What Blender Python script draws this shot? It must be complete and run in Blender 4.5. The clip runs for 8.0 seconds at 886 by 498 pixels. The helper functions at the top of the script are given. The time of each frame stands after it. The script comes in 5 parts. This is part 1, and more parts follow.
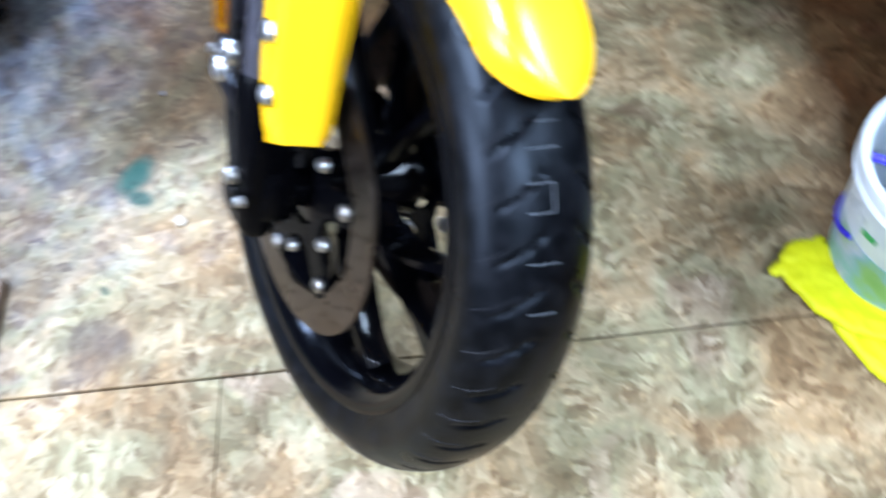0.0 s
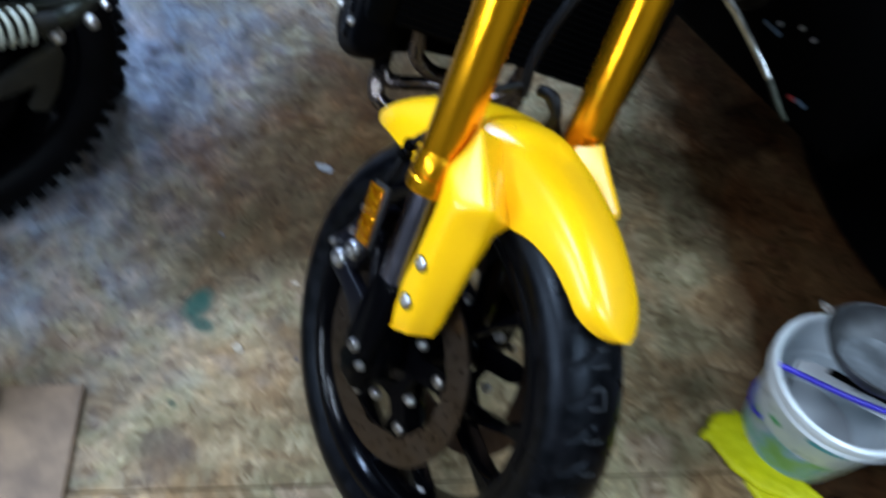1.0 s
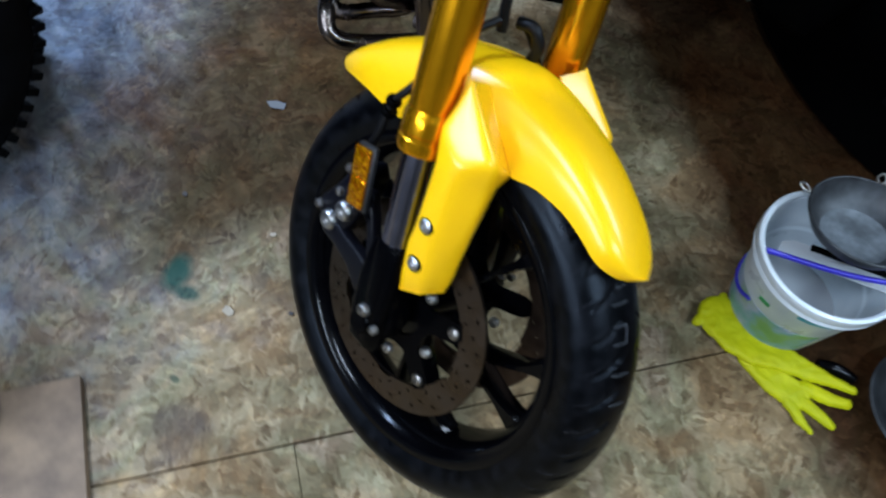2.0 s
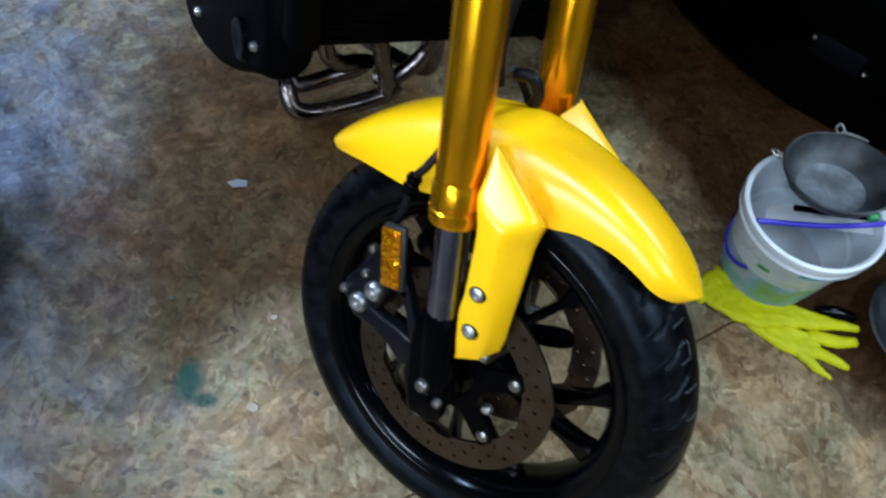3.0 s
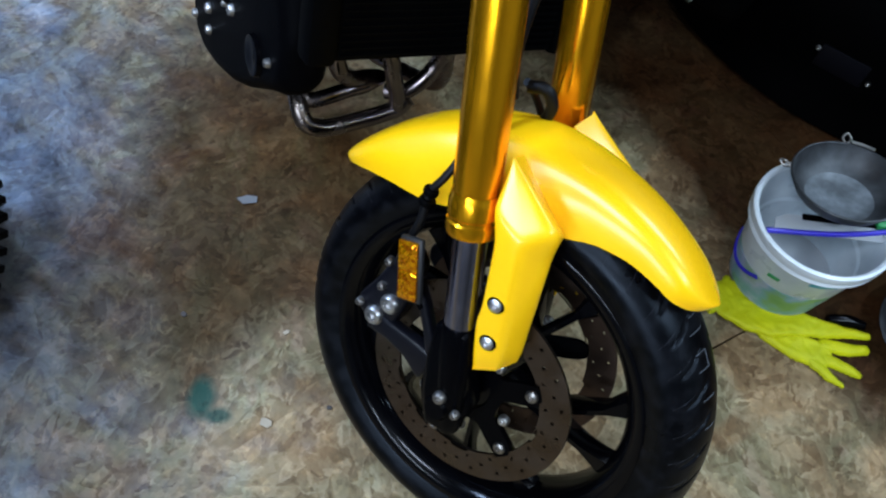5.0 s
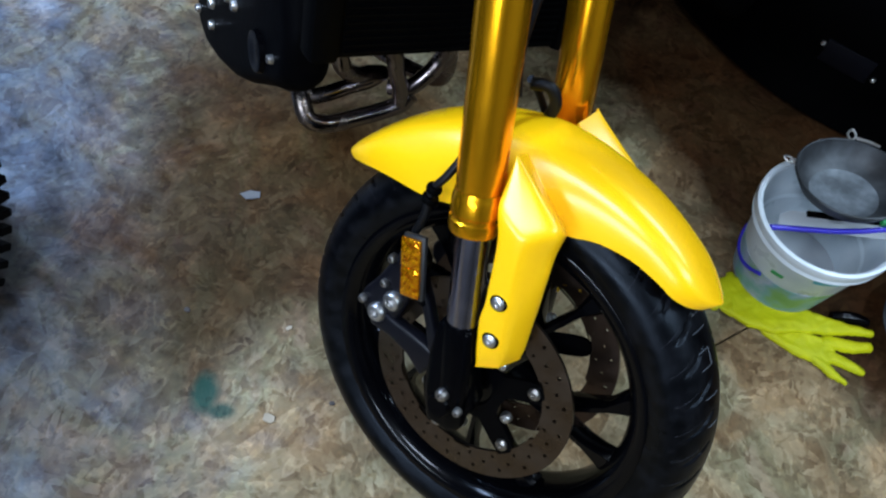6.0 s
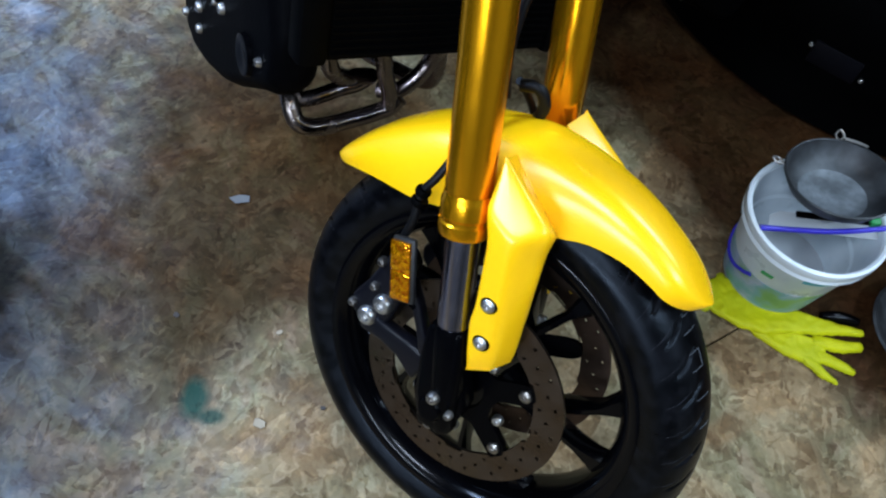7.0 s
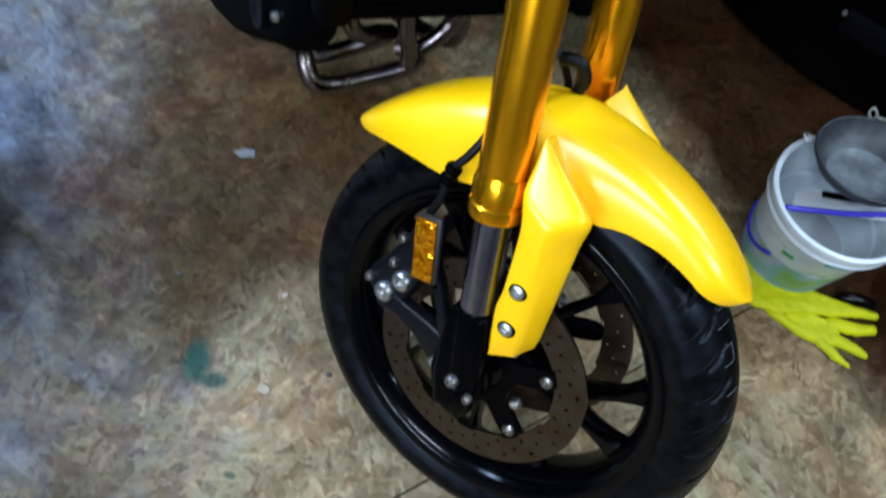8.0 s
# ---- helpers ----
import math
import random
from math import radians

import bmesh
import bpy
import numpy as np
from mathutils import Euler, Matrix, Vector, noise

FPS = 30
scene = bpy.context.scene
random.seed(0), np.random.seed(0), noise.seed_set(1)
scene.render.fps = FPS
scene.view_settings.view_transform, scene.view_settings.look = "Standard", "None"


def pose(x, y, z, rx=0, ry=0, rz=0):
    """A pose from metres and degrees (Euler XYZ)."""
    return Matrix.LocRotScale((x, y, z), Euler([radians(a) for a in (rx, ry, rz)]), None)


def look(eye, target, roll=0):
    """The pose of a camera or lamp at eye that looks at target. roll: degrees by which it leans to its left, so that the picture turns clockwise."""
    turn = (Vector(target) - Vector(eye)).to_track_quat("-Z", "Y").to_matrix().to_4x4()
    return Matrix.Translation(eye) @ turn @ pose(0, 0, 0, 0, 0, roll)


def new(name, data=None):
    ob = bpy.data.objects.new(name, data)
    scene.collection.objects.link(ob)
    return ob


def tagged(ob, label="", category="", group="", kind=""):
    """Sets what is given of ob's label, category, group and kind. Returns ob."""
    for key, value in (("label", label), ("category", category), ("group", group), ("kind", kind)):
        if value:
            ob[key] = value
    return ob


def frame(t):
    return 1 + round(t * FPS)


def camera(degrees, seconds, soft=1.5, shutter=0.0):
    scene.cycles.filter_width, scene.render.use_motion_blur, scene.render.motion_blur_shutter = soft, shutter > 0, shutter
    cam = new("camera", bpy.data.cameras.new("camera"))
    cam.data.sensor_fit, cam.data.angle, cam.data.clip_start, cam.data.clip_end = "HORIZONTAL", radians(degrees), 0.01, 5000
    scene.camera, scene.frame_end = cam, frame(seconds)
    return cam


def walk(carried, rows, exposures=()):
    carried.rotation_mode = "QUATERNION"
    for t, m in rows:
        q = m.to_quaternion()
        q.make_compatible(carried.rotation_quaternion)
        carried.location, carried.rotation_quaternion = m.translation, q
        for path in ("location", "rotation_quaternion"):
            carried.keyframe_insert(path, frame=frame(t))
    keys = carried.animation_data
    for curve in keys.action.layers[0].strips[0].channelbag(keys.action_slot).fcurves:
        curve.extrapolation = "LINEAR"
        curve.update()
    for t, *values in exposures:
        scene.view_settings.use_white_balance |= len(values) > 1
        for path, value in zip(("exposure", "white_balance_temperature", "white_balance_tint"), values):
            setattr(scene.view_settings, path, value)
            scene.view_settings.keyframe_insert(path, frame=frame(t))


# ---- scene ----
cam = camera(60.4, 8.0, soft=2.3, shutter=0.95)
PATH = [
    (0, (0.4608, 0.0107, 0.9038), (-0.1094, 0.2268, -0.1297), -6.92),
    (0.2, (0.4541, -0.0316, 0.9231), (-0.1433, 0.1878, -0.0943), -5.26),
    (0.4, (0.4162, -0.0839, 0.9705), (-0.1601, 0.1912, -0.0454), -0.66),
    (0.5, (0.4088, -0.0887, 1.0131), (-0.1744, 0.1837, 0.0003), -1.55),
    (0.6, (0.3970, -0.1014, 1.0509), (-0.1996, 0.2105, 0.0575), 1.16),
    (0.8, (0.4198, -0.1692, 1.1720), (-0.2280, 0.1991, 0.2314), 3.84),
    (1, (0.4366, -0.2064, 1.1866), (-0.1724, 0.2125, 0.2413), 10.72),
    (1.2, (0.4415, -0.2263, 1.2078), (-0.1077, 0.2164, 0.2370), 11.59),
    (2.3, (0.2585, -0.2251, 1.2161), (-0.1348, 0.2092, 0.1689), 9.69),
    (2.5, (0.2255, -0.2478, 1.2381), (-0.1607, 0.2057, 0.1964), 6.62),
    (3, (0.1718, -0.2801, 1.2379), (-0.1561, 0.2317, 0.2032), 8.03),
    (3.5, (0.1385, -0.2940, 1.2400), (-0.2158, 0.2282, 0.2193), 8.42),
    (4, (0.1456, -0.2970, 1.2397), (-0.2027, 0.2540, 0.2322), 8.60),
    (4.5, (0.1602, -0.2994, 1.2404), (-0.1899, 0.2397, 0.2271), 7.12),
    (4.7, (0.1605, -0.2988, 1.2379), (-0.1822, 0.2326, 0.2180), 7.20),
    (5.8, (0.1587, -0.2949, 1.2401), (-0.1820, 0.2288, 0.2156), 7.13),
    (6, (0.1577, -0.2941, 1.2402), (-0.1817, 0.2242, 0.2125), 6.98),
    (6.5, (0.1598, -0.2933, 1.2371), (-0.1703, 0.2208, 0.2043), 7.60),
    (7, (0.1593, -0.2916, 1.2368), (-0.1734, 0.2382, 0.2128), 7.50),
    (7.5, (0.1434, -0.2952, 1.2345), (-0.1905, 0.2295, 0.2083), 8.09),
    (8, (0.0900, -0.2727, 1.2159), (-0.1744, 0.2100, 0.1496), 12.66),
]
EXPOSURES = [(0.0, 1.60, 5980, 20), (0.5, 1.64, 5980, 20), (0.65, 1.30, 6100, 18), (0.8, 0.36, 6200, 15), (1.0, 0.13, 6220, 15), (1.2, 0.03, 6220, 15), (2.5, 0.08, 6220, 15), (4.0, 0.05, 6200, 15), (6.0, 0.07, 6220, 15), (8.0, 0.18, 6240, 15)]
walk(cam, [(t, look(eye, target, roll)) for t, eye, target, roll in PATH], EXPOSURES)

# ---- world and light ----
world = bpy.data.worlds.new("garage_air")
scene.world = world
world.use_nodes = True
world.node_tree.nodes["Background"].inputs["Color"].default_value = (0.55, 0.62, 0.75, 1)
world.node_tree.nodes["Background"].inputs["Strength"].default_value = 0.3

# place, length, turn, tilt, watts, colour: one fitting on the wall, four under the ceiling
COOL, COOLER, BLUISH = (0.69, 0.85, 1.0), (0.65, 0.855, 1.0), (0.48, 0.69, 1.0)
TUBES = [
    ((0.20, -2.698, 1.90), 1.5, 0, 90, 60.0, COOL),
    ((-0.05, -0.95, 2.34), 0.9, -12, 0, 37.0, COOL),
    ((1.20, 2.00, 2.34), 1.5, 24, 0, 54.0, COOLER),
    ((1.80, 0.30, 2.34), 1.2, 77, 0, 38.0, COOLER),
    ((-2.0, -0.3, 2.34), 1.2, 68, 0, 106.0, BLUISH),
]


# ---- small mesh tools ----
def rgb(r, g, b):
    return (r, g, b, 1.0)


def frame_matrix(origin, ex, ey, ez):
    m = Matrix.Identity(4)
    for i, a in enumerate((ex, ey, ez)):
        for j in range(3):
            m[j][i] = a[j]
    for j in range(3):
        m[j][3] = origin[j]
    return m


def mesh_object(name, bm, material, parent=None, smooth=True):
    me = bpy.data.meshes.new(name)
    bmesh.ops.recalc_face_normals(bm, faces=bm.faces[:])
    bm.to_mesh(me)
    bm.free()
    me.materials.append(material)
    if smooth:
        me.polygons.foreach_set("use_smooth", [True] * len(me.polygons))
        me.set_sharp_from_angle(angle=radians(38))
    ob = new(name, me)
    if parent is not None:
        ob.parent = parent
    return ob


def part(name, bm, material, parent, label="", smooth=True):
    ob = mesh_object(name, bm, material, parent, smooth)
    return tagged(ob, label) if label else ob


def joined(*bms):
    out = bms[0]
    for b in bms[1:]:
        me = bpy.data.meshes.new("tmp")
        b.to_mesh(me)
        b.free()
        out.from_mesh(me)
        bpy.data.meshes.remove(me)
    return out


def moved(bm, m):
    bm.transform(m)
    return bm


def grid_mesh(rows, close_u=False, close_v=False):
    """A sheet through rows of points; close_u joins last row to first, close_v the ends of each row."""
    bm = bmesh.new()
    vs = [[bm.verts.new(p) for p in row] for row in rows]
    nu, nv = len(vs), len(vs[0])
    for i in range(nu if close_u else nu - 1):
        for j in range(nv if close_v else nv - 1):
            a, b, c, d = vs[i][j], vs[(i + 1) % nu][j], vs[(i + 1) % nu][(j + 1) % nv], vs[i][(j + 1) % nv]
            try:
                bm.faces.new([v for k, v in enumerate((a, b, c, d)) if v not in (a, b, c, d)[:k]])
            except ValueError:
                pass
    return bm


def lathe(profile, steps=64, close=False):
    """Turn (radius, along) about the y axis."""
    rows = []
    for i in range(steps):
        t = 2 * math.pi * i / steps
        rows.append([(r * math.cos(t), y, r * math.sin(t)) for r, y in profile])
    return grid_mesh(rows, close_u=True, close_v=close)


def lathe_z(profile, steps=64, close=False):
    bm = lathe(profile, steps, close)
    return moved(bm, Matrix.Rotation(radians(90), 4, "X"))


def solid(bm, thick, offset=-1.0):
    geom = bm.faces[:]
    bmesh.ops.recalc_face_normals(bm, faces=geom)
    bmesh.ops.solidify(bm, geom=geom, thickness=thick)
    return bm


def bevelled(bm, width, segs=2, angle=30):
    edges = [e for e in bm.edges if len(e.link_faces) == 2 and e.calc_face_angle(0) > radians(angle)]
    bmesh.ops.bevel(bm, geom=edges, offset=width, segments=segs, affect="EDGES", profile=0.5, clamp_overlap=True)
    return bm


def box(sx, sy, sz, at=(0, 0, 0), width=0.0, segs=2):
    bm = bmesh.new()
    bmesh.ops.create_cube(bm, size=1.0, matrix=Matrix.Translation(at) @ Matrix.Diagonal((sx, sy, sz, 1)))
    return bevelled(bm, width, segs) if width else bm


def prism(outline, y0, y1, width=0.0, segs=2):
    """A plate with an outline in x and z, from y0 to y1."""
    bm = bmesh.new()
    a = [bm.verts.new((x, y0, z)) for x, z in outline]
    b = [bm.verts.new((x, y1, z)) for x, z in outline]
    bm.faces.new(a)
    bm.faces.new(b[::-1])
    for i in range(len(a)):
        j = (i + 1) % len(a)
        bm.faces.new((a[i], a[j], b[j], b[i]))
    bmesh.ops.recalc_face_normals(bm, faces=bm.faces[:])
    return bevelled(bm, width, segs) if width else bm


def curve_points(points, per=8):
    """A smooth line through points (Catmull-Rom)."""
    pts = [Vector(p) for p in points]
    if len(pts) < 3:
        return pts
    ext = [2 * pts[0] - pts[1]] + pts + [2 * pts[-1] - pts[-2]]
    out = []
    for i in range(1, len(ext) - 2):
        p0, p1, p2, p3 = ext[i - 1 : i + 3]
        for k in range(per):
            t = k / per
            out.append(0.5 * (2 * p1 + (p2 - p0) * t + (2 * p0 - 5 * p1 + 4 * p2 - p3) * t * t + (3 * p1 - p0 - 3 * p2 + p3) * t**3))
    return out + [pts[-1]]


def tube(points, radius, segs=14, per=8, caps=True):
    """A round tube along a smooth line; radius is a number or a function of 0..1."""
    pts = curve_points(points, per)
    n = len(pts)
    tang = [(pts[min(i + 1, n - 1)] - pts[max(i - 1, 0)]).normalized() for i in range(n)]
    side = tang[0].orthogonal().normalized()
    rows = []
    for i in range(n):
        side = (side - tang[i] * side.dot(tang[i])).normalized()
        up = tang[i].cross(side)
        r = radius(i / (n - 1)) if callable(radius) else radius
        rows.append([pts[i] + r * (math.cos(2 * math.pi * k / segs) * side + math.sin(2 * math.pi * k / segs) * up) for k in range(segs)])
    bm = grid_mesh(rows, close_v=True)
    if caps:
        bm.verts.ensure_lookup_table()
        bm.faces.new([bm.verts[k] for k in range(segs)])
        bm.faces.new([bm.verts[(n - 1) * segs + k] for k in range(segs)][::-1])
    return bm


def turned(profile, a, b, steps=32):
    """A turned piece along the line a to b: profile of (0..1 along, radius)."""
    a, b = Vector(a), Vector(b)
    d = b - a
    q = d.to_track_quat("Y", "Z").to_matrix().to_4x4()
    bm = lathe([(r, t * d.length) for t, r in profile], steps)
    return moved(bm, Matrix.Translation(a) @ q)


def socket_bolt(at, axis, r=0.0065, h=0.006):
    """A button-head bolt with a socket, its head pointing along axis."""
    prof = [(0.0, h * 0.45), (r * 0.42, h * 0.45), (r * 0.46, h), (r * 0.75, h * 0.93), (r * 0.97, h * 0.55), (r, 0.0), (r, -0.002)]
    bm = lathe(prof, 18)
    q = Vector(axis).normalized().to_track_quat("Y", "Z").to_matrix().to_4x4()
    return moved(bm, Matrix.Translation(at) @ q)


def rough_up(bm, amount, scale, seed=0.0):
    for v in bm.verts:
        n = noise.noise_vector(v.co * scale + Vector((seed, seed * 1.7, 3.1)))
        v.co += n * amount
    return bm


# ---- materials ----
def material(name, base, rough=0.5, metal=0.0, grain=0.0, grain_scale=60.0, tint=None, tint_scale=6.0, bump=0.0, bump_scale=200.0, coat=0.0, rough_var=0.0, spec=0.5):
    m = bpy.data.materials.new(name)
    m.use_nodes = True
    nt = m.node_tree
    p = nt.nodes["Principled BSDF"]
    p.inputs["Roughness"].default_value = rough
    p.inputs["Metallic"].default_value = metal
    p.inputs["Coat Weight"].default_value = coat
    p.inputs["Coat Roughness"].default_value = 0.24
    p.inputs["Specular IOR Level"].default_value = spec
    geo = nt.nodes.new("ShaderNodeNewGeometry")
    p.inputs["Base Color"].default_value = rgb(*base)
    colour = None
    if tint is not None:
        n1 = nt.nodes.new("ShaderNodeTexNoise")
        n1.inputs["Scale"].default_value = tint_scale
        n1.inputs["Detail"].default_value = 6
        nt.links.new(geo.outputs["Position"], n1.inputs["Vector"])
        ramp = nt.nodes.new("ShaderNodeValToRGB")
        ramp.color_ramp.elements[0].position, ramp.color_ramp.elements[1].position = 0.42, 0.68
        ramp.color_ramp.elements[0].color, ramp.color_ramp.elements[1].color = rgb(*base), rgb(*tint)
        nt.links.new(n1.outputs["Fac"], ramp.inputs["Fac"])
        colour = ramp.outputs["Color"]
    if grain:
        n2 = nt.nodes.new("ShaderNodeTexNoise")
        n2.inputs["Scale"].default_value = grain_scale
        n2.inputs["Detail"].default_value = 5
        nt.links.new(geo.outputs["Position"], n2.inputs["Vector"])
        mr = nt.nodes.new("ShaderNodeMapRange")
        mr.inputs["To Min"].default_value, mr.inputs["To Max"].default_value = 1 - grain, 1 + grain
        nt.links.new(n2.outputs["Fac"], mr.inputs["Value"])
        mix = nt.nodes.new("ShaderNodeMix")
        mix.data_type, mix.blend_type = "RGBA", "MULTIPLY"
        mix.inputs["Factor"].default_value = 1.0
        if colour is None:
            mix.inputs["A"].default_value = rgb(*base)
        else:
            nt.links.new(colour, mix.inputs["A"])
        nt.links.new(mr.outputs["Result"], mix.inputs["B"])
        colour = mix.outputs["Result"]
    if colour is not None:
        nt.links.new(colour, p.inputs["Base Color"])
    if rough_var:
        n3 = nt.nodes.new("ShaderNodeTexNoise")
        n3.inputs["Scale"].default_value = 25
        n3.inputs["Detail"].default_value = 8
        nt.links.new(geo.outputs["Position"], n3.inputs["Vector"])
        mr = nt.nodes.new("ShaderNodeMapRange")
        mr.inputs["From Min"].default_value, mr.inputs["From Max"].default_value = 0.3, 0.7
        mr.inputs["To Min"].default_value, mr.inputs["To Max"].default_value = max(0.02, rough - rough_var), min(1, rough + rough_var)
        nt.links.new(n3.outputs["Fac"], mr.inputs["Value"])
        nt.links.new(mr.outputs["Result"], p.inputs["Roughness"])
    if bump:
        n4 = nt.nodes.new("ShaderNodeTexNoise")
        n4.inputs["Scale"].default_value = bump_scale
        n4.inputs["Detail"].default_value = 4
        nt.links.new(geo.outputs["Position"], n4.inputs["Vector"])
        b = nt.nodes.new("ShaderNodeBump")
        b.inputs["Strength"].default_value = bump
        b.inputs["Distance"].default_value = 0.002
        nt.links.new(n4.outputs["Fac"], b.inputs["Height"])
        nt.links.new(b.outputs["Normal"], p.inputs["Normal"])
    return m


def osb_material():
    """Oriented strand board: flakes of several woods lying every way, dirt, grey worn paint, and painted-in shade."""
    m = bpy.data.materials.new("strand_board")
    m.use_nodes = True
    nt = m.node_tree
    N, L = nt.nodes.new, nt.links.new
    p = nt.nodes["Principled BSDF"]
    geo = N("ShaderNodeNewGeometry")
    pos = geo.outputs["Position"]

    def noise_tex(scale, detail=4, vec=None, dist=0.0):
        n = N("ShaderNodeTexNoise")
        n.inputs["Scale"].default_value, n.inputs["Detail"].default_value, n.inputs["Distortion"].default_value = scale, detail, dist
        L(vec if vec is not None else pos, n.inputs["Vector"])
        return n

    def mixed(kind, fac, a, b):
        x = N("ShaderNodeMix")
        x.data_type, x.blend_type = "RGBA", kind
        for slot, v in (("Factor", fac), ("A", a), ("B", b)):
            if isinstance(v, (int, float)):
                x.inputs[slot].default_value = v
            elif isinstance(v, tuple):
                x.inputs[slot].default_value = v
            else:
                L(v, x.inputs[slot])
        return x.outputs["Result"]

    def ramp(src, stops):
        r = N("ShaderNodeValToRGB")
        while len(r.color_ramp.elements) < len(stops):
            r.color_ramp.elements.new(0.5)
        for e, (at, col) in zip(r.color_ramp.elements, stops):
            e.position, e.color = at, col
        L(src, r.inputs["Fac"])
        return r.outputs["Color"]

    # two layers of flakes: stretched cells turned by a coarse cell's own angle
    def flakes(scale, seed, stretch):
        shift = N("ShaderNodeVectorMath")
        shift.operation = "ADD"
        shift.inputs[1].default_value = (seed, seed * 0.7, 0)
        L(pos, shift.inputs[0])
        wob = noise_tex(scale * 2.2, 2, shift.outputs[0])
        off = N("ShaderNodeVectorMath")
        off.operation = "MULTIPLY_ADD"
        off.inputs[1].default_value = (0.014, 0.014, 0.0)
        L(wob.outputs["Color"], off.inputs[0])
        L(shift.outputs[0], off.inputs[2])
        shift = off
        ang = N("ShaderNodeMath")
        ang.operation = "MULTIPLY"
        ang.inputs[1].default_value = 9.0
        cell = N("ShaderNodeTexVoronoi")
        cell.inputs["Scale"].default_value = scale * 0.55
        L(shift.outputs[0], cell.inputs["Vector"])
        sep = N("ShaderNodeSeparateColor")
        L(cell.outputs["Color"], sep.inputs["Color"])
        L(sep.outputs["Red"], ang.inputs[0])
        rot = N("ShaderNodeVectorRotate")
        rot.rotation_type = "Z_AXIS"
        L(shift.outputs[0], rot.inputs["Vector"])
        L(ang.outputs[0], rot.inputs["Angle"])
        mp = N("ShaderNodeMapping")
        mp.inputs["Scale"].default_value = (1.0, stretch, 1.0)
        L(rot.outputs[0], mp.inputs["Vector"])
        v = N("ShaderNodeTexVoronoi")
        v.feature = "F1"
        v.inputs["Scale"].default_value = scale
        L(mp.outputs[0], v.inputs["Vector"])
        s2 = N("ShaderNodeSeparateColor")
        L(v.outputs["Color"], s2.inputs["Color"])
        grain = noise_tex(scale * 4.0, 3, mp.outputs[0])
        return s2.outputs["Green"], v.outputs["Distance"], grain.outputs["Fac"]

    c1, d1, g1 = flakes(17.0, 0.0, 3.2)
    c2, d2, g2 = flakes(34.0, 3.7, 3.0)
    wood1 = ramp(c1, [(0.0, rgb(0.27, 0.215, 0.15)), (0.25, rgb(0.39, 0.34, 0.255)), (0.7, rgb(0.50, 0.45, 0.35)), (1.0, rgb(0.68, 0.62, 0.50))])
    wood2 = ramp(c2, [(0.0, rgb(0.23, 0.18, 0.125)), (0.45, rgb(0.43, 0.37, 0.28)), (1.0, rgb(0.74, 0.68, 0.56))])
    pick = ramp(noise_tex(22, 3).outputs["Fac"], [(0.46, rgb(0, 0, 0)), (0.54, rgb(1, 1, 1))])
    wood = mixed("MIX", pick, wood1, wood2)
    gr = N("ShaderNodeMapRange")
    gr.inputs["To Min"].default_value, gr.inputs["To Max"].default_value = 0.80, 1.2
    L(g1, gr.inputs["Value"])
    wood = mixed("MULTIPLY", 1.0, wood, gr.outputs["Result"])
    mottle = ramp(noise_tex(13.0, 8, None, 0.4).outputs["Fac"], [(0.34, rgb(0.17, 0.13, 0.09)), (0.50, rgb(0.37, 0.31, 0.235)), (0.66, rgb(0.56, 0.49, 0.385))])
    wood = mixed("MIX", 0.36, wood, mottle)
    fine = ramp(noise_tex(70.0, 5).outputs["Fac"], [(0.30, rgb(0.66, 0.64, 0.61)), (0.62, rgb(1.13, 1.12, 1.10))])
    wood = mixed("MULTIPLY", 0.3, wood, fine)
    wood = mixed("MULTIPLY", 1.0, wood, rgb(0.625, 0.555, 0.43))

    hue = ramp(noise_tex(7.0, 5, None, 0.6).outputs["Fac"], [(0.36, rgb(1.20, 0.94, 0.76)), (0.47, rgb(1.03, 0.98, 0.93)), (0.57, rgb(0.86, 1.0, 0.95)), (0.66, rgb(1.02, 0.93, 1.06))])
    wood = mixed("MULTIPLY", 0.6, wood, hue)

    # placed stains, worn paint and painted bike shade, each with a ragged outline
    rag = noise_tex(7.0, 6)
    rag2 = noise_tex(26.0, 5)

    def blot(x, y, rx, ry, turn, soft=0.5, ragged=0.9):
        mp = N("ShaderNodeMapping")
        mp.vector_type = "TEXTURE"
        mp.inputs["Location"].default_value = (x, y, 0)
        mp.inputs["Rotation"].default_value = (0, 0, radians(turn))
        mp.inputs["Scale"].default_value = (rx, ry, 1000)
        L(pos, mp.inputs["Vector"])
        ln = N("ShaderNodeVectorMath")
        ln.operation = "LENGTH"
        L(mp.outputs[0], ln.inputs[0])
        w = N("ShaderNodeMath")
        w.operation = "MULTIPLY_ADD"
        w.inputs[1].default_value = ragged
        L(rag.outputs["Fac"], w.inputs[0])
        L(ln.outputs["Value"], w.inputs[2])
        w2 = N("ShaderNodeMath")
        w2.operation = "MULTIPLY_ADD"
        w2.inputs[1].default_value = ragged * 0.5
        L(rag2.outputs["Fac"], w2.inputs[0])
        L(w.outputs[0], w2.inputs[2])
        mr = N("ShaderNodeMapRange")
        mid = 1.0 + ragged * 0.75
        mr.inputs["From Min"].default_value, mr.inputs["From Max"].default_value = mid + soft / 2, mid - soft / 2
        L(w2.outputs[0], mr.inputs["Value"])
        return mr.outputs["Result"]

    def scaled(src, k):
        x = N("ShaderNodeMath")
        x.operation = "MULTIPLY"
        x.inputs[1].default_value = k
        L(src, x.inputs[0])
        return x.outputs[0]

    col = wood
    streak = N("ShaderNodeMapping")
    streak.inputs["Rotation"].default_value = (0, 0, radians(35))
    streak.inputs["Scale"].default_value = (1.0, 2.4, 1.0)
    L(pos, streak.inputs["Vector"])
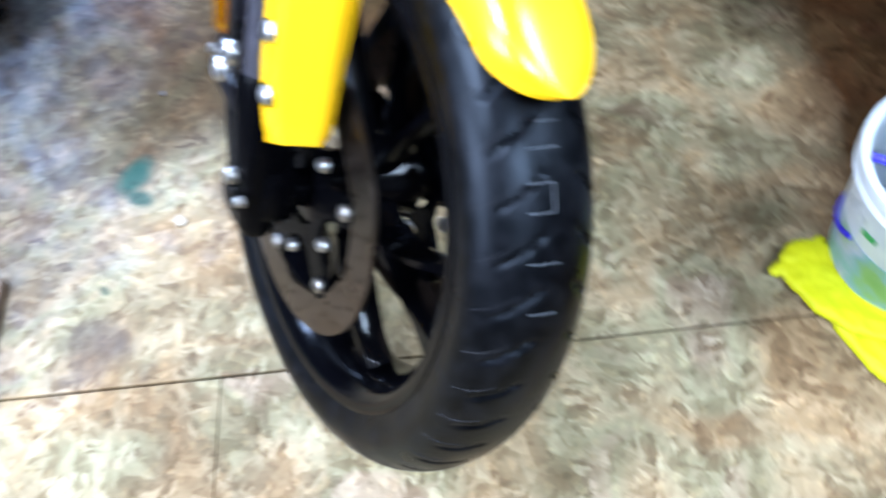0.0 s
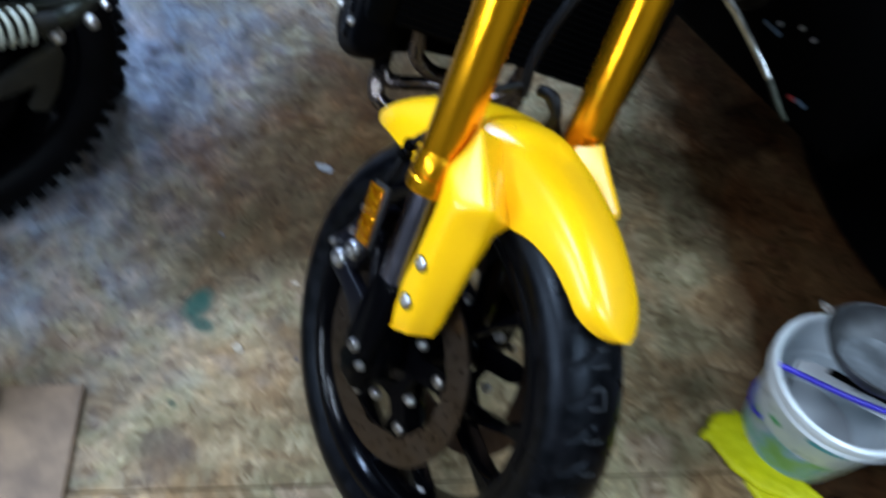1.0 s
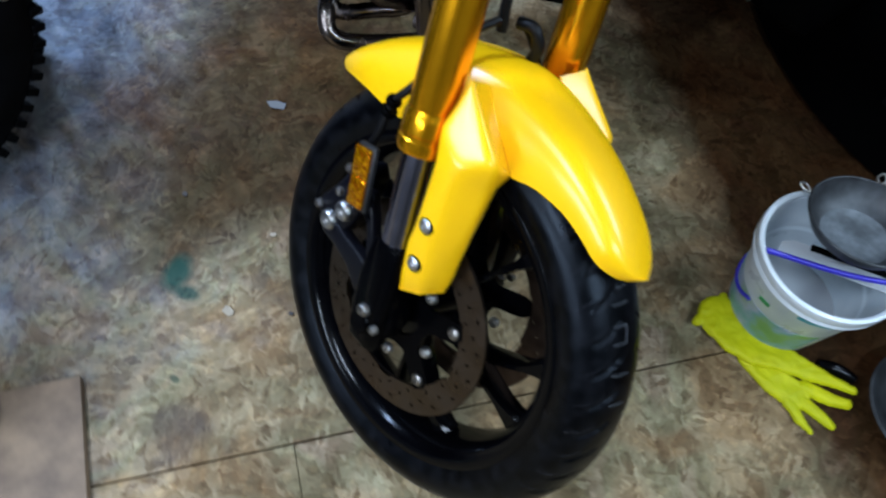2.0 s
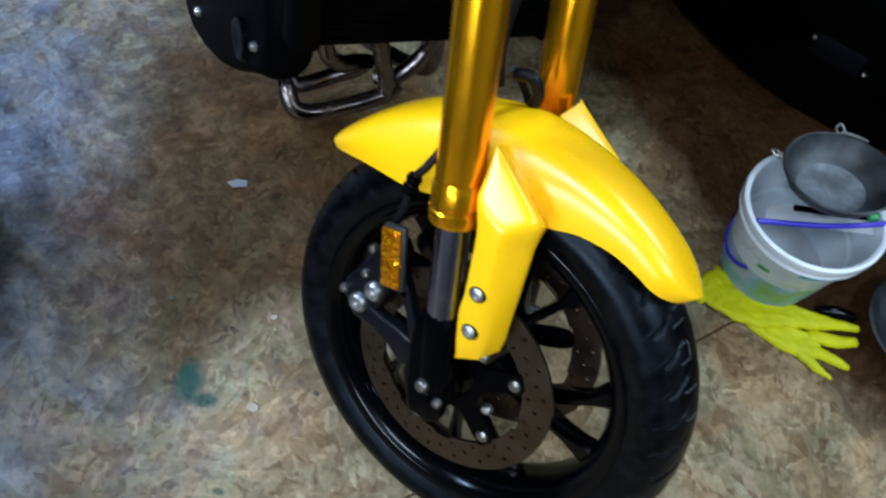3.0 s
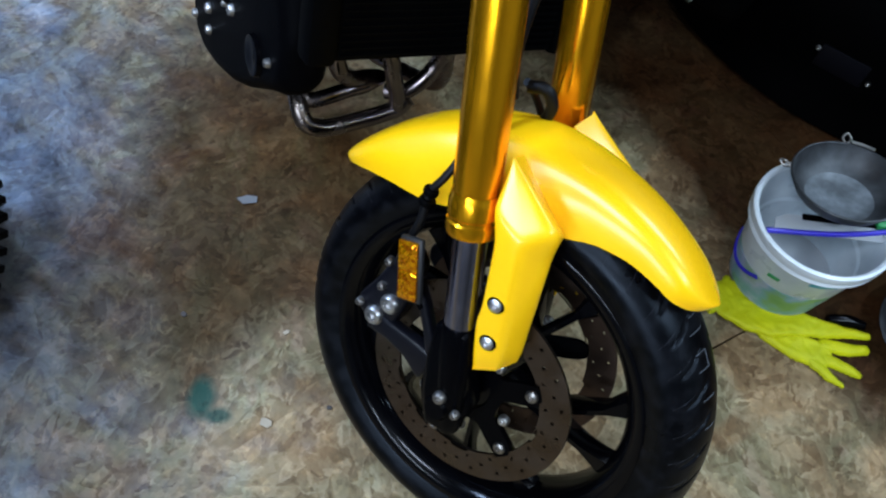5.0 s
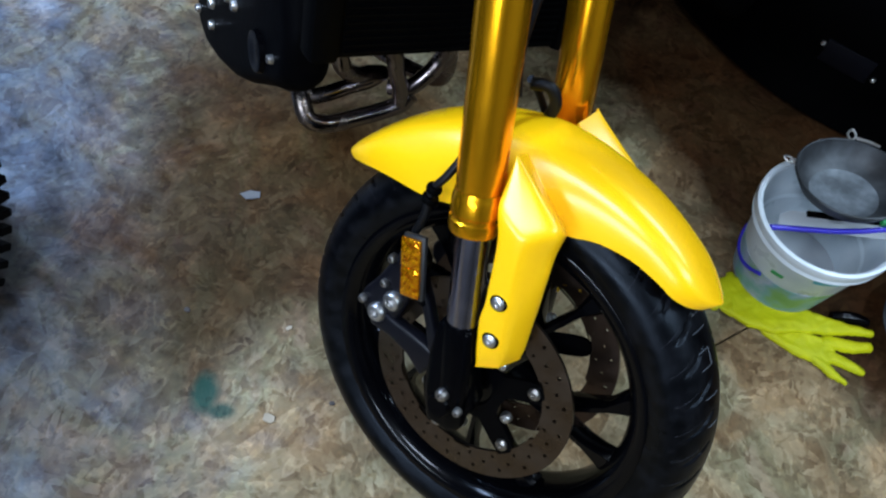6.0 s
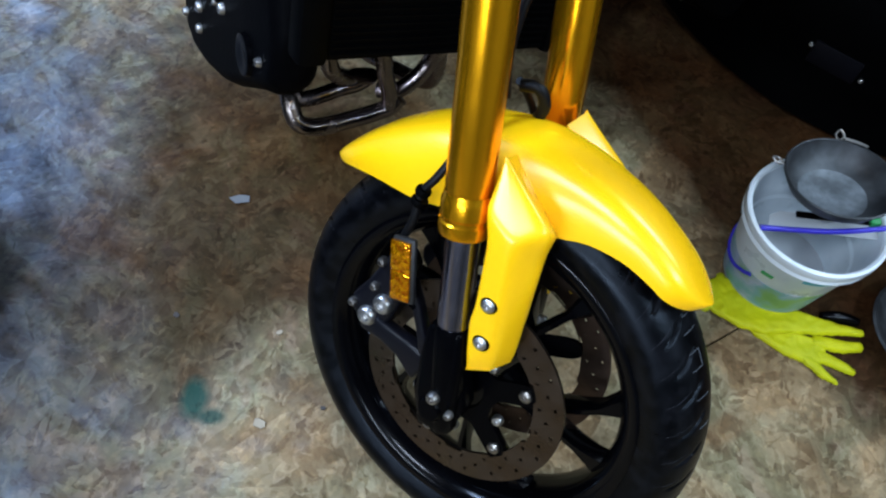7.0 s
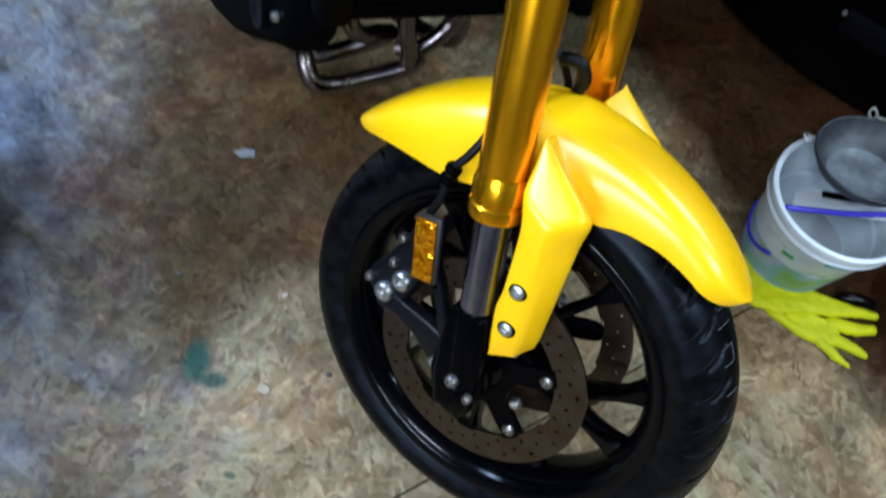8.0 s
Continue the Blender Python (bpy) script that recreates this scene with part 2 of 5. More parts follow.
    worn = ramp(noise_tex(8.0, 5, streak.outputs[0], 0.6).outputs["Fac"], [(0.30, rgb(0.050, 0.060, 0.088)), (0.46, rgb(0.112, 0.138, 0.190)), (0.56, rgb(0.165, 0.200, 0.262)), (0.72, rgb(0.25, 0.295, 0.37))])
    chips = ramp(c1, [(0.0, rgb(0.55, 0.55, 0.58)), (0.5, rgb(0.95, 0.97, 1.0)), (1.0, rgb(1.35, 1.35, 1.32))])
    worn = mixed("MULTIPLY", 0.75, worn, chips)
    grey = mixed("MIX", 0.80, mixed("MULTIPLY", 1.0, rgb(0.64, 0.72, 0.96), wood), worn)
    edge_mix = N("ShaderNodeMath")
    edge_mix.operation = "MULTIPLY"
    edge_mix.use_clamp = True
    L(ramp(noise_tex(4.2, 8, streak.outputs[0], 0.9).outputs["Fac"], [(0.34, rgb(0.62, 0.62, 0.62)), (0.56, rgb(1, 1, 1))]), edge_mix.inputs[0])
    L(blot(-1.36, -0.70, 1.00, 1.00, -20, 0.55, 0.8), edge_mix.inputs[1])
    col = mixed("MIX", edge_mix.outputs[0], col, grey)
    # two brown patches paint in the yellow motorcycle's shade by wheel and engine
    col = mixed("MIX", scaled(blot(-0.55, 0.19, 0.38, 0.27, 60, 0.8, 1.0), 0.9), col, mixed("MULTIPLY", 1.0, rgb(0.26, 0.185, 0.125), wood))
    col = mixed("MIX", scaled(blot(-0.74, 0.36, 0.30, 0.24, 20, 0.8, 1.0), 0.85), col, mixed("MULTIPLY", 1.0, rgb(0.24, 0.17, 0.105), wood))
    # dark brown beyond a line along the joints: painted shade before the black motorcycle
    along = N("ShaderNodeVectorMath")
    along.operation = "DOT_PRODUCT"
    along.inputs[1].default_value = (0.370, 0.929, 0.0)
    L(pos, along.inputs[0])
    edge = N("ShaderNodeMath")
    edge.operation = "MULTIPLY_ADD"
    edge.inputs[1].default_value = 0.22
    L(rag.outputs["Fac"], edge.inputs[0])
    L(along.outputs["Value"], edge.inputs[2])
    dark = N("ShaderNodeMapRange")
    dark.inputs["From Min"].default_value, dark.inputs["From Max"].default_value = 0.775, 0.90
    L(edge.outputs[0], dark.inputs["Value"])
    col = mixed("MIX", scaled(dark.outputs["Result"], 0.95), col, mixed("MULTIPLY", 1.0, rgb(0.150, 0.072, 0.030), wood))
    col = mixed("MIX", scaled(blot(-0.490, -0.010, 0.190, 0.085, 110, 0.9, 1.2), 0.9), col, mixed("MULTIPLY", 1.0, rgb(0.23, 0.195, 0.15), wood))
    col = mixed("MIX", scaled(blot(-0.375, -0.150, 0.027, 0.020, -50, 0.9, 1.6), 0.85), col, rgb(0.012, 0.070, 0.056))
    col = mixed("MIX", scaled(blot(-0.330, -0.153, 0.020, 0.012, 40, 0.9, 1.6), 0.8), col, rgb(0.010, 0.060, 0.050))
    col = mixed("MIX", scaled(blot(-0.203, -0.240, 0.010, 0.006, 20, 0.6, 1.0), 0.7), col, rgb(0.010, 0.060, 0.045))
    col = mixed("MIX", scaled(blot(-0.13, -0.27, 0.05, 0.04, 60, 0.6, 1.0), 0.6), col, rgb(0.09, 0.07, 0.06))
    dirt = ramp(noise_tex(4.0, 9, None, 0.8).outputs["Fac"], [(0.40, rgb(1.0, 1.0, 1.0)), (0.64, rgb(0.55, 0.50, 0.45))])
    col = mixed("MULTIPLY", 0.8, col, dirt)
    # single chips, pale or dark, lying on the surface
    warp = noise_tex(34, 3)
    spot_at = N("ShaderNodeVectorMath")
    spot_at.operation = "MULTIPLY_ADD"
    spot_at.inputs[1].default_value = (0.016, 0.016, 0.0)
    L(warp.outputs["Color"], spot_at.inputs[0])
    L(pos, spot_at.inputs[2])
    spot = N("ShaderNodeTexVoronoi")
    spot.inputs["Scale"].default_value = 120
    L(spot_at.outputs[0], spot.inputs["Vector"])
    spot_id = N("ShaderNodeSeparateColor")
    L(spot.outputs["Color"], spot_id.inputs["Color"])
    col = mixed("MULTIPLY", 0.28, col, ramp(spot_id.outputs["Blue"], [(0.0, rgb(0.34, 0.29, 0.24)), (0.07, rgb(0.50, 0.44, 0.38)), (0.11, rgb(1, 1, 1)), (0.84, rgb(1, 1, 1)), (0.90, rgb(1.45, 1.40, 1.30)), (1.0, rgb(1.75, 1.62, 1.45))]))
    speck = ramp(noise_tex(55, 6).outputs["Fac"], [(0.30, rgb(0.35, 0.28, 0.22)), (0.42, rgb(1, 1, 1))])
    col = mixed("MULTIPLY", 0.45, col, speck)
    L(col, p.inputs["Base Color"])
    p.inputs["Roughness"].default_value = 0.62
    p.inputs["Specular IOR Level"].default_value = 0.06
    bump = N("ShaderNodeBump")
    bump.inputs["Strength"].default_value = 0.5
    bump.inputs["Distance"].default_value = 0.0015
    h = N("ShaderNodeMath")
    h.operation = "ADD"
    L(c1, h.inputs[0])
    L(g2, h.inputs[1])
    L(h.outputs[0], bump.inputs["Height"])
    L(bump.outputs["Normal"], p.inputs["Normal"])
    return m


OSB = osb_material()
WALL = material("plain_wall", (0.16, 0.155, 0.145), 0.8, grain=0.12, grain_scale=9, bump=0.15, bump_scale=60)
CEILING = material("ceiling_board", (0.22, 0.215, 0.20), 0.85, grain=0.08, grain_scale=12)
YELLOW = material("yellow_paint", (0.98, 0.525, 0.0), 0.42, grain=0.03, grain_scale=30, coat=0.85, rough_var=0.05, spec=0.05)
YELLOW.node_tree.nodes["Principled BSDF"].inputs["Coat Roughness"].default_value = 0.26
GOLD = material("gold_anodised", (0.95, 0.415, 0.004), 0.23, metal=0.93, grain=0.04, grain_scale=40, rough_var=0.03, spec=0.6)
STEEL = material("stanchion_steel", (0.31, 0.30, 0.37), 0.19, metal=1.0, grain=0.15, grain_scale=50, rough_var=0.06)
BLACK_CAST = material("black_casting", (0.0010, 0.0010, 0.0014), 0.20, grain=0.3, grain_scale=80, bump=0.12, bump_scale=350, spec=0.04)
ENGINE_BLACK = material("dull_engine_black", (0.0010, 0.0010, 0.0013), 0.5, grain=0.4, grain_scale=40, bump=0.3, bump_scale=160, spec=0.012)
BLACK_ANODISED = material("black_anodised", (0.004, 0.004, 0.006), 0.30, grain=0.3, grain_scale=70, tint=(0.004, 0.004, 0.006), tint_scale=30, bump=0.15, bump_scale=300, spec=0.18)
BLACK_GLOSS = material("black_gloss", (0.0010, 0.0010, 0.0015), 0.15, grain=0.3, grain_scale=20, rough_var=0.06, spec=0.15)
BLACK_PLASTIC = material("black_plastic", (0.0007, 0.0007, 0.0008), 0.6, grain=0.25, grain_scale=50, bump=0.1, bump_scale=400, spec=0.025)
RUBBER = material("tyre_rubber", (0.0005, 0.0005, 0.0008), 0.36, grain=0.35, grain_scale=45, tint=(0.0035, 0.0035, 0.0045), tint_scale=50, bump=0.14, bump_scale=420, rough_var=0.10, spec=0.16)
RUBBER.node_tree.nodes["Principled BSDF"].inputs["Specular Tint"].default_value = (0.72, 0.84, 1.0, 1)
RUBBER_SCUFFED = material("scuffed_rubber", (0.016, 0.016, 0.020), 0.5, grain=0.5, grain_scale=60, tint=(0.004, 0.004, 0.005), tint_scale=25, bump=0.2, bump_scale=300, spec=0.2)
PALE_EDGE = material("pale_block_edge", (0.09, 0.10, 0.115), 0.8, grain=0.4, grain_scale=120)
KNOBBLY = material("dull_knobbly_rubber", (0.0008, 0.0008, 0.0012), 0.5, grain=0.4, grain_scale=40, tint=(0.002, 0.002, 0.003), tint_scale=10, bump=0.2, bump_scale=300, spec=0.07)
# brown base colours carry the floor's reflection; the far disc is slightly darker
DISC_STEEL = material("disc_steel", (0.100, 0.077, 0.062), 0.34, metal=1.0, grain=0.12, grain_scale=90, tint=(0.09, 0.066, 0.05), tint_scale=22, rough_var=0.1)
DISC_DARK = material("disc_steel_dark", (0.09, 0.06, 0.045), 0.4, metal=1.0, grain=0.2, grain_scale=90, rough_var=0.1)
BOLT = material("bright_bolt", (0.52, 0.51, 0.50), 0.36, metal=1.0, grain=0.15, grain_scale=120, rough_var=0.08)
BOLT_DULL = material("dull_bolt", (0.30, 0.28, 0.26), 0.4, metal=1.0, grain=0.25, grain_scale=120, rough_var=0.1)
EXHAUST = material("exhaust_steel", (0.21, 0.172, 0.152), 0.23, metal=1.0, grain=0.2, grain_scale=25, tint=(0.13, 0.11, 0.12), tint_scale=18, rough_var=0.1)
CHROME = material("chrome", (0.75, 0.74, 0.70), 0.14, metal=1.0, grain=0.1, grain_scale=60, rough_var=0.06)
HOSE = material("black_hose", (0.003, 0.003, 0.0035), 0.45, grain=0.2, grain_scale=120, spec=0.2)
AMBER_BACK = material("reflector_backing", (0.01, 0.01, 0.01), 0.5, grain=0.2)
BUCKET = material("cloudy_plastic", (0.64, 0.69, 0.72), 0.35, grain=0.06, grain_scale=30, tint=(0.44, 0.51, 0.56), tint_scale=8, rough_var=0.1)
BUCKET_RIM = material("white_plastic", (0.74, 0.80, 0.84), 0.3, grain=0.04, grain_scale=30)
BLUE = material("blue_plastic", (0.03, 0.02, 0.42), 0.35, grain=0.08, grain_scale=40)
GREEN = material("green_plastic", (0.02, 0.30, 0.08), 0.4, grain=0.08, grain_scale=40)
TEAL = material("teal_print", (0.03, 0.30, 0.38), 0.45, grain=0.08, grain_scale=25)
WHITE = material("white_print", (0.46, 0.48, 0.50), 0.5, grain=0.05, grain_scale=25)
GLOVE = material("yellow_rubber", (0.55, 0.53, 0.0), 0.55, grain=0.12, grain_scale=35, tint=(0.42, 0.43, 0.0), tint_scale=16, bump=0.2, bump_scale=120, spec=0.25)
WOOD = material("old_wood", (0.22, 0.145, 0.09), 0.7, grain=0.3, grain_scale=30, tint=(0.13, 0.085, 0.055), tint_scale=14, bump=0.3, bump_scale=120)
WIRE = material("wire_mesh", (0.018, 0.019, 0.021), 0.5, metal=0.2, grain=0.3, grain_scale=80, tint=(0.075, 0.082, 0.09), tint_scale=12)
WIRE_PALE = material("pale_wire_mesh", (0.075, 0.085, 0.095), 0.5, metal=0.1, grain=0.3, grain_scale=80, tint=(0.17, 0.19, 0.21), tint_scale=20)
SPRING = material("spring_white", (0.34, 0.36, 0.30), 0.4, grain=0.15, grain_scale=40)
ALU = material("dirty_aluminium", (0.045, 0.047, 0.038), 0.45, metal=0.9, grain=0.3, grain_scale=30, tint=(0.025, 0.030, 0.018), tint_scale=15, rough_var=0.12)
OLIVE = material("muddy_metal", (0.006, 0.0055, 0.003), 0.6, metal=0.2, grain=0.4, grain_scale=30, tint=(0.022, 0.019, 0.010), tint_scale=12)
SCRAP = material("paper_scrap", (0.14, 0.135, 0.13), 0.8, grain=0.08, grain_scale=60)


def amber_material():
    m = bpy.data.materials.new("amber_reflector")
    m.use_nodes = True
    nt = m.node_tree
    p = nt.nodes["Principled BSDF"]
    geo = nt.nodes.new("ShaderNodeNewGeometry")
    v = nt.nodes.new("ShaderNodeTexVoronoi")
    v.inputs["Scale"].default_value = 210
    nt.links.new(geo.outputs["Position"], v.inputs["Vector"])
    ramp = nt.nodes.new("ShaderNodeValToRGB")
    ramp.color_ramp.elements[0].color, ramp.color_ramp.elements[1].color = rgb(0.50, 0.11, 0.0), rgb(1.0, 0.42, 0.0)
    sep = nt.nodes.new("ShaderNodeSeparateColor")
    nt.links.new(v.outputs["Color"], sep.inputs["Color"])
    nt.links.new(sep.outputs["Red"], ramp.inputs["Fac"])
    nt.links.new(ramp.outputs["Color"], p.inputs["Base Color"])
    p.inputs["Roughness"].default_value = 0.16
    p.inputs["Metallic"].default_value = 0.8
    b = nt.nodes.new("ShaderNodeBump")
    b.inputs["Strength"].default_value, b.inputs["Distance"].default_value = 0.9, 0.001
    nt.links.new(v.outputs["Distance"], b.inputs["Height"])
    nt.links.new(b.outputs["Normal"], p.inputs["Normal"])
    return m


AMBER = amber_material()


def print_material():
    """Faded picture print: soft blotches of green, teal, and pale plastic."""
    m = bpy.data.materials.new("faded_print")
    m.use_nodes = True
    nt = m.node_tree
    p = nt.nodes["Principled BSDF"]
    p.inputs["Roughness"].default_value = 0.4
    geo = nt.nodes.new("ShaderNodeNewGeometry")
    n = nt.nodes.new("ShaderNodeTexNoise")
    n.inputs["Scale"].default_value, n.inputs["Detail"].default_value = 10.0, 4
    nt.links.new(geo.outputs["Position"], n.inputs["Vector"])
    r = nt.nodes.new("ShaderNodeValToRGB")
    stops = [(0.34, rgb(0.10, 0.27, 0.06)), (0.44, rgb(0.16, 0.33, 0.12)), (0.51, rgb(0.15, 0.32, 0.36)), (0.58, rgb(0.34, 0.38, 0.50)), (0.70, rgb(0.17, 0.32, 0.10))]
    while len(r.color_ramp.elements) < len(stops):
        r.color_ramp.elements.new(0.5)
    for e, (at, col) in zip(r.color_ramp.elements, stops):
        e.position, e.color = at, col
    nt.links.new(n.outputs["Fac"], r.inputs["Fac"])
    nt.links.new(r.outputs["Color"], p.inputs["Base Color"])
    return m


PRINT = print_material()


def tube_light_material():
    m = bpy.data.materials.new("lit_tube")
    m.use_nodes = True
    p = m.node_tree.nodes["Principled BSDF"]
    p.inputs["Base Color"].default_value = rgb(0.9, 0.9, 0.9)
    p.inputs["Emission Color"].default_value = rgb(1.0, 0.95, 0.88)
    p.inputs["Emission Strength"].default_value = 6.0
    return m


LIT = tube_light_material()

# ---- the room ----
SEAM = Vector((0.370, 0.929, 0.0))
ACROSS = Vector((0.929, -0.370, 0.0))
JOINT = Vector((-0.005, -0.135, 0.0))


def sheet(name, along0, along1, across0, across1, parent):
    """One board of the floor, its top at z = 0, with a worn edge."""
    bm = bmesh.new()
    gap = 0.0016
    end = 0.0005  # the short ends butt tighter than the long sides
    corners = [(along0 + end, across0 + gap), (along1 - end, across0 + gap), (along1 - end, across1 - gap), (along0 + end, across1 - gap)]
    top = [JOINT + SEAM * a + ACROSS * b for a, b in corners]
    vs = [bm.verts.new(p) for p in top]
    low = [bm.verts.new(p - Vector((0, 0, 0.018))) for p in top]
    bm.faces.new(vs)
    bm.faces.new(low[::-1])
    for i in range(4):
        j = (i + 1) % 4
        bm.faces.new((vs[i], low[i], low[j], vs[j]))
    # sawn off where the walls stand
    for co, no in (((3.13, 0, 0), (1, 0, 0)), ((-3.13, 0, 0), (-1, 0, 0)), ((0, 3.13, 0), (0, 1, 0)), ((0, -2.83, 0), (0, -1, 0))):
        cut = bmesh.ops.bisect_plane(bm, geom=bm.verts[:] + bm.edges[:] + bm.faces[:], plane_co=co, plane_no=no, clear_outer=True)["geom_cut"]
        rim = [e for e in cut if isinstance(e, bmesh.types.BMEdge)]
        if len(rim) > 2:
            bmesh.ops.edgeloop_fill(bm, edges=rim)
    if not bm.faces:
        return
    bmesh.ops.recalc_face_normals(bm, faces=bm.faces[:])
    bevelled(bm, 0.0012, 1)
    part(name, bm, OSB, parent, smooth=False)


sub = mesh_object("floor", box(8, 8, 0.1, (0, 0.2, -0.07)), material("dark_joint", (0.02, 0.015, 0.01), 0.9, grain=0.2), smooth=False)
tagged(sub, "worn stained strand-board floor sheets with dark open joints", "floor", kind="structure")
H_ = 2.44
EDGES = (-5.28, -4.06, -2.84, -1.62, 0.0, 1.22, 2.44, 3.66, 4.88)
for row, shift in enumerate((-0.6, -1.2, 0.0, -1.30, 0.0, -1.1, -0.2, -1.3)):
    for k in range(-2, 3):
        sheet("board", shift + k * H_, shift + (k + 1) * H_, EDGES[row], EDGES[row + 1], sub)

for nm, size, at in (("wall_east", (0.12, 5.98, 2.5), (3.2, 0.15, 1.25)), ("wall_north", (7.0, 0.12, 2.5), (0, 3.2, 1.25)), ("wall_south", (7.0, 0.12, 2.5), (0, -2.9, 1.25)), ("wall_west", (0.12, 5.98, 2.5), (-3.2, 0.15, 1.25))):
    tagged(mesh_object(nm, box(*size, at, 0.004), WALL, smooth=False), "plain painted garage wall", "wall", kind="structure")
tagged(mesh_object("ceiling", box(7.0, 6.4, 0.1, (0, 0.15, 2.56), 0.004), CEILING, smooth=False), "plain white board garage ceiling", "ceiling", kind="structure")


def tube_lamp(at, length, turn, tilt, watts, colour):
    base = new("tube_lamp")
    tagged(base, "white wall fitting with a lit fluorescent tube" if tilt else "white ceiling fitting with a lit fluorescent tube", "lamp", "tube lamps")
    base.location = at
    base.rotation_euler = (radians(tilt), 0, radians(turn))
    part("housing", box(length + 0.06, 0.26, 0.05, (0, 0, 0.115), 0.008), WHITE, base)
    for s in (-1, 1):
        part("lamp_holder", box(0.03, 0.05, 0.09, (s * length / 2, 0, 0.05), 0.006), WHITE, base)
    bm = tube([(-length / 2, 0, 0.03), (length / 2, 0, 0.03)], 0.013, 16)
    part("tube", bm, LIT, base)
    data = bpy.data.lights.new("tube_light", "AREA")
    data.shape, data.size, data.size_y, data.energy, data.color = "RECTANGLE", length, 0.20, watts, colour
    ob = new("tube_light", data)
    ob.parent = base
    ob.location = (0, 0, 0.005)


for spec in TUBES:
    tube_lamp(*spec)

# ---- the yellow motorcycle ----
AXLE = Vector((0.0, 0.1030, 0.2746))
LEAN = radians(-25.64)
WX, WY, WZ = Vector((1, 0, 0)), Vector((0, math.cos(LEAN), math.sin(LEAN))), Vector((0, -math.sin(LEAN), math.cos(LEAN)))
WHEEL = frame_matrix(AXLE, WX, WY, WZ)
RAKE = radians(17.4)
STEER = radians(28)
steer_axis = (-math.sin(RAKE)) * WX + math.cos(RAKE) * WZ
BY = Matrix.Rotation(-STEER, 3, steer_axis) @ WY
BX = BY.cross(Vector((0, 0, 1))).normalized()
BZ = BX.cross(BY)
BODY = frame_matrix(AXLE, BX, BY, BZ)

bike = tagged(new("motorcycle"), "yellow motorcycle with gold fork and black wheels leaning on its stand", "motorcycle")


def wpart(name, bm, mat, label="", parent=None, smooth=True):
    return part(name, moved(bm, WHEEL), mat, parent or bike, label, smooth)


def bpart(name, bm, mat, label="", parent=None, smooth=True):
    return part(name, moved(bm, BODY), mat, parent or bike, label, smooth)


def tyre_mesh(profile, steps, groove):
    rows = []
    for i in range(steps):
        t = 2 * math.pi * i / steps
        row = []
        for r, y in profile:
            rr = r - groove(t, y)
            row.append((rr * math.cos(t), y, rr * math.sin(t)))
        rows.append(row)
    return grid_mesh(rows, close_u=True, close_v=True)


def road_profile():
    out = []
    half = [(0.298, 0.0), (0.2972, 0.012), (0.2945, 0.024), (0.2895, 0.036), (0.2815, 0.047), (0.271, 0.0555), (0.259, 0.0600), (0.248, 0.0595), (0.238, 0.0555), (0.2315, 0.0520), (0.2285, 0.0495)]
    dense = curve_points([(r, y, 0) for r, y in half], 4)
    right = [(v.x, v.y) for v in dense]
    out = [(r, -y) for r, y in right[::-1]] + right[1:]
    out += [(0.224, 0.042), (0.222, 0.0), (0.224, -0.042)]
    return [(r, y * 0.95 + 0.0080) for r, y in out]


GROOVES = 44
SWEEP = 2.8


def road_groove(t, y):
    """Short sipes from the shoulder in towards the crown, swept back on either side."""
    ys = abs(y - 0.008) + 0.008
    if not 0.022 < ys < 0.056:
        return 0.0
    pitch = 2 * math.pi / GROOVES
    ph = t - radians(50.5) + SWEEP * ys
    off = abs((ph / pitch + 0.5) % 1.0 - 0.5) * pitch * 0.29
    w = 0.0024
    if off > w:
        return 0.0
    return 0.0034 * (1 - (off / w) ** 4) * min(1, (ys - 0.022) / 0.006, (0.056 - ys) / 0.006)


# rim with barrel, hub and spokes
def rim_mesh():
    # one closed section: outside from right to left, inside back again
    sec = [(0.2315, -0.0510), (0.2315, -0.0475), (0.224, -0.0455), (0.221, -0.040), (0.219, -0.030), (0.214, 0.0), (0.219, 0.030), (0.221, 0.040), (0.224, 0.0455), (0.2315, 0.0475), (0.2315, 0.0510), (0.227, 0.0525), (0.217, 0.049), (0.211, 0.042), (0.203, 0.030), (0.200, 0.018), (0.199, 0.0), (0.200, -0.018), (0.203, -0.030), (0.211, -0.042), (0.217, -0.049), (0.227, -0.0525)]
    sec = [(r, y * 0.95 + 0.0065) for r, y in sec]
    return lathe(sec, 120, close=True)


def hub_mesh():
    return lathe([(0.020, -0.062), (0.034, -0.060), (0.040, -0.052), (0.036, -0.030), (0.034, 0.0), (0.036, 0.030), (0.040, 0.052), (0.034, 0.060), (0.020, 0.062)], 48, close=True)


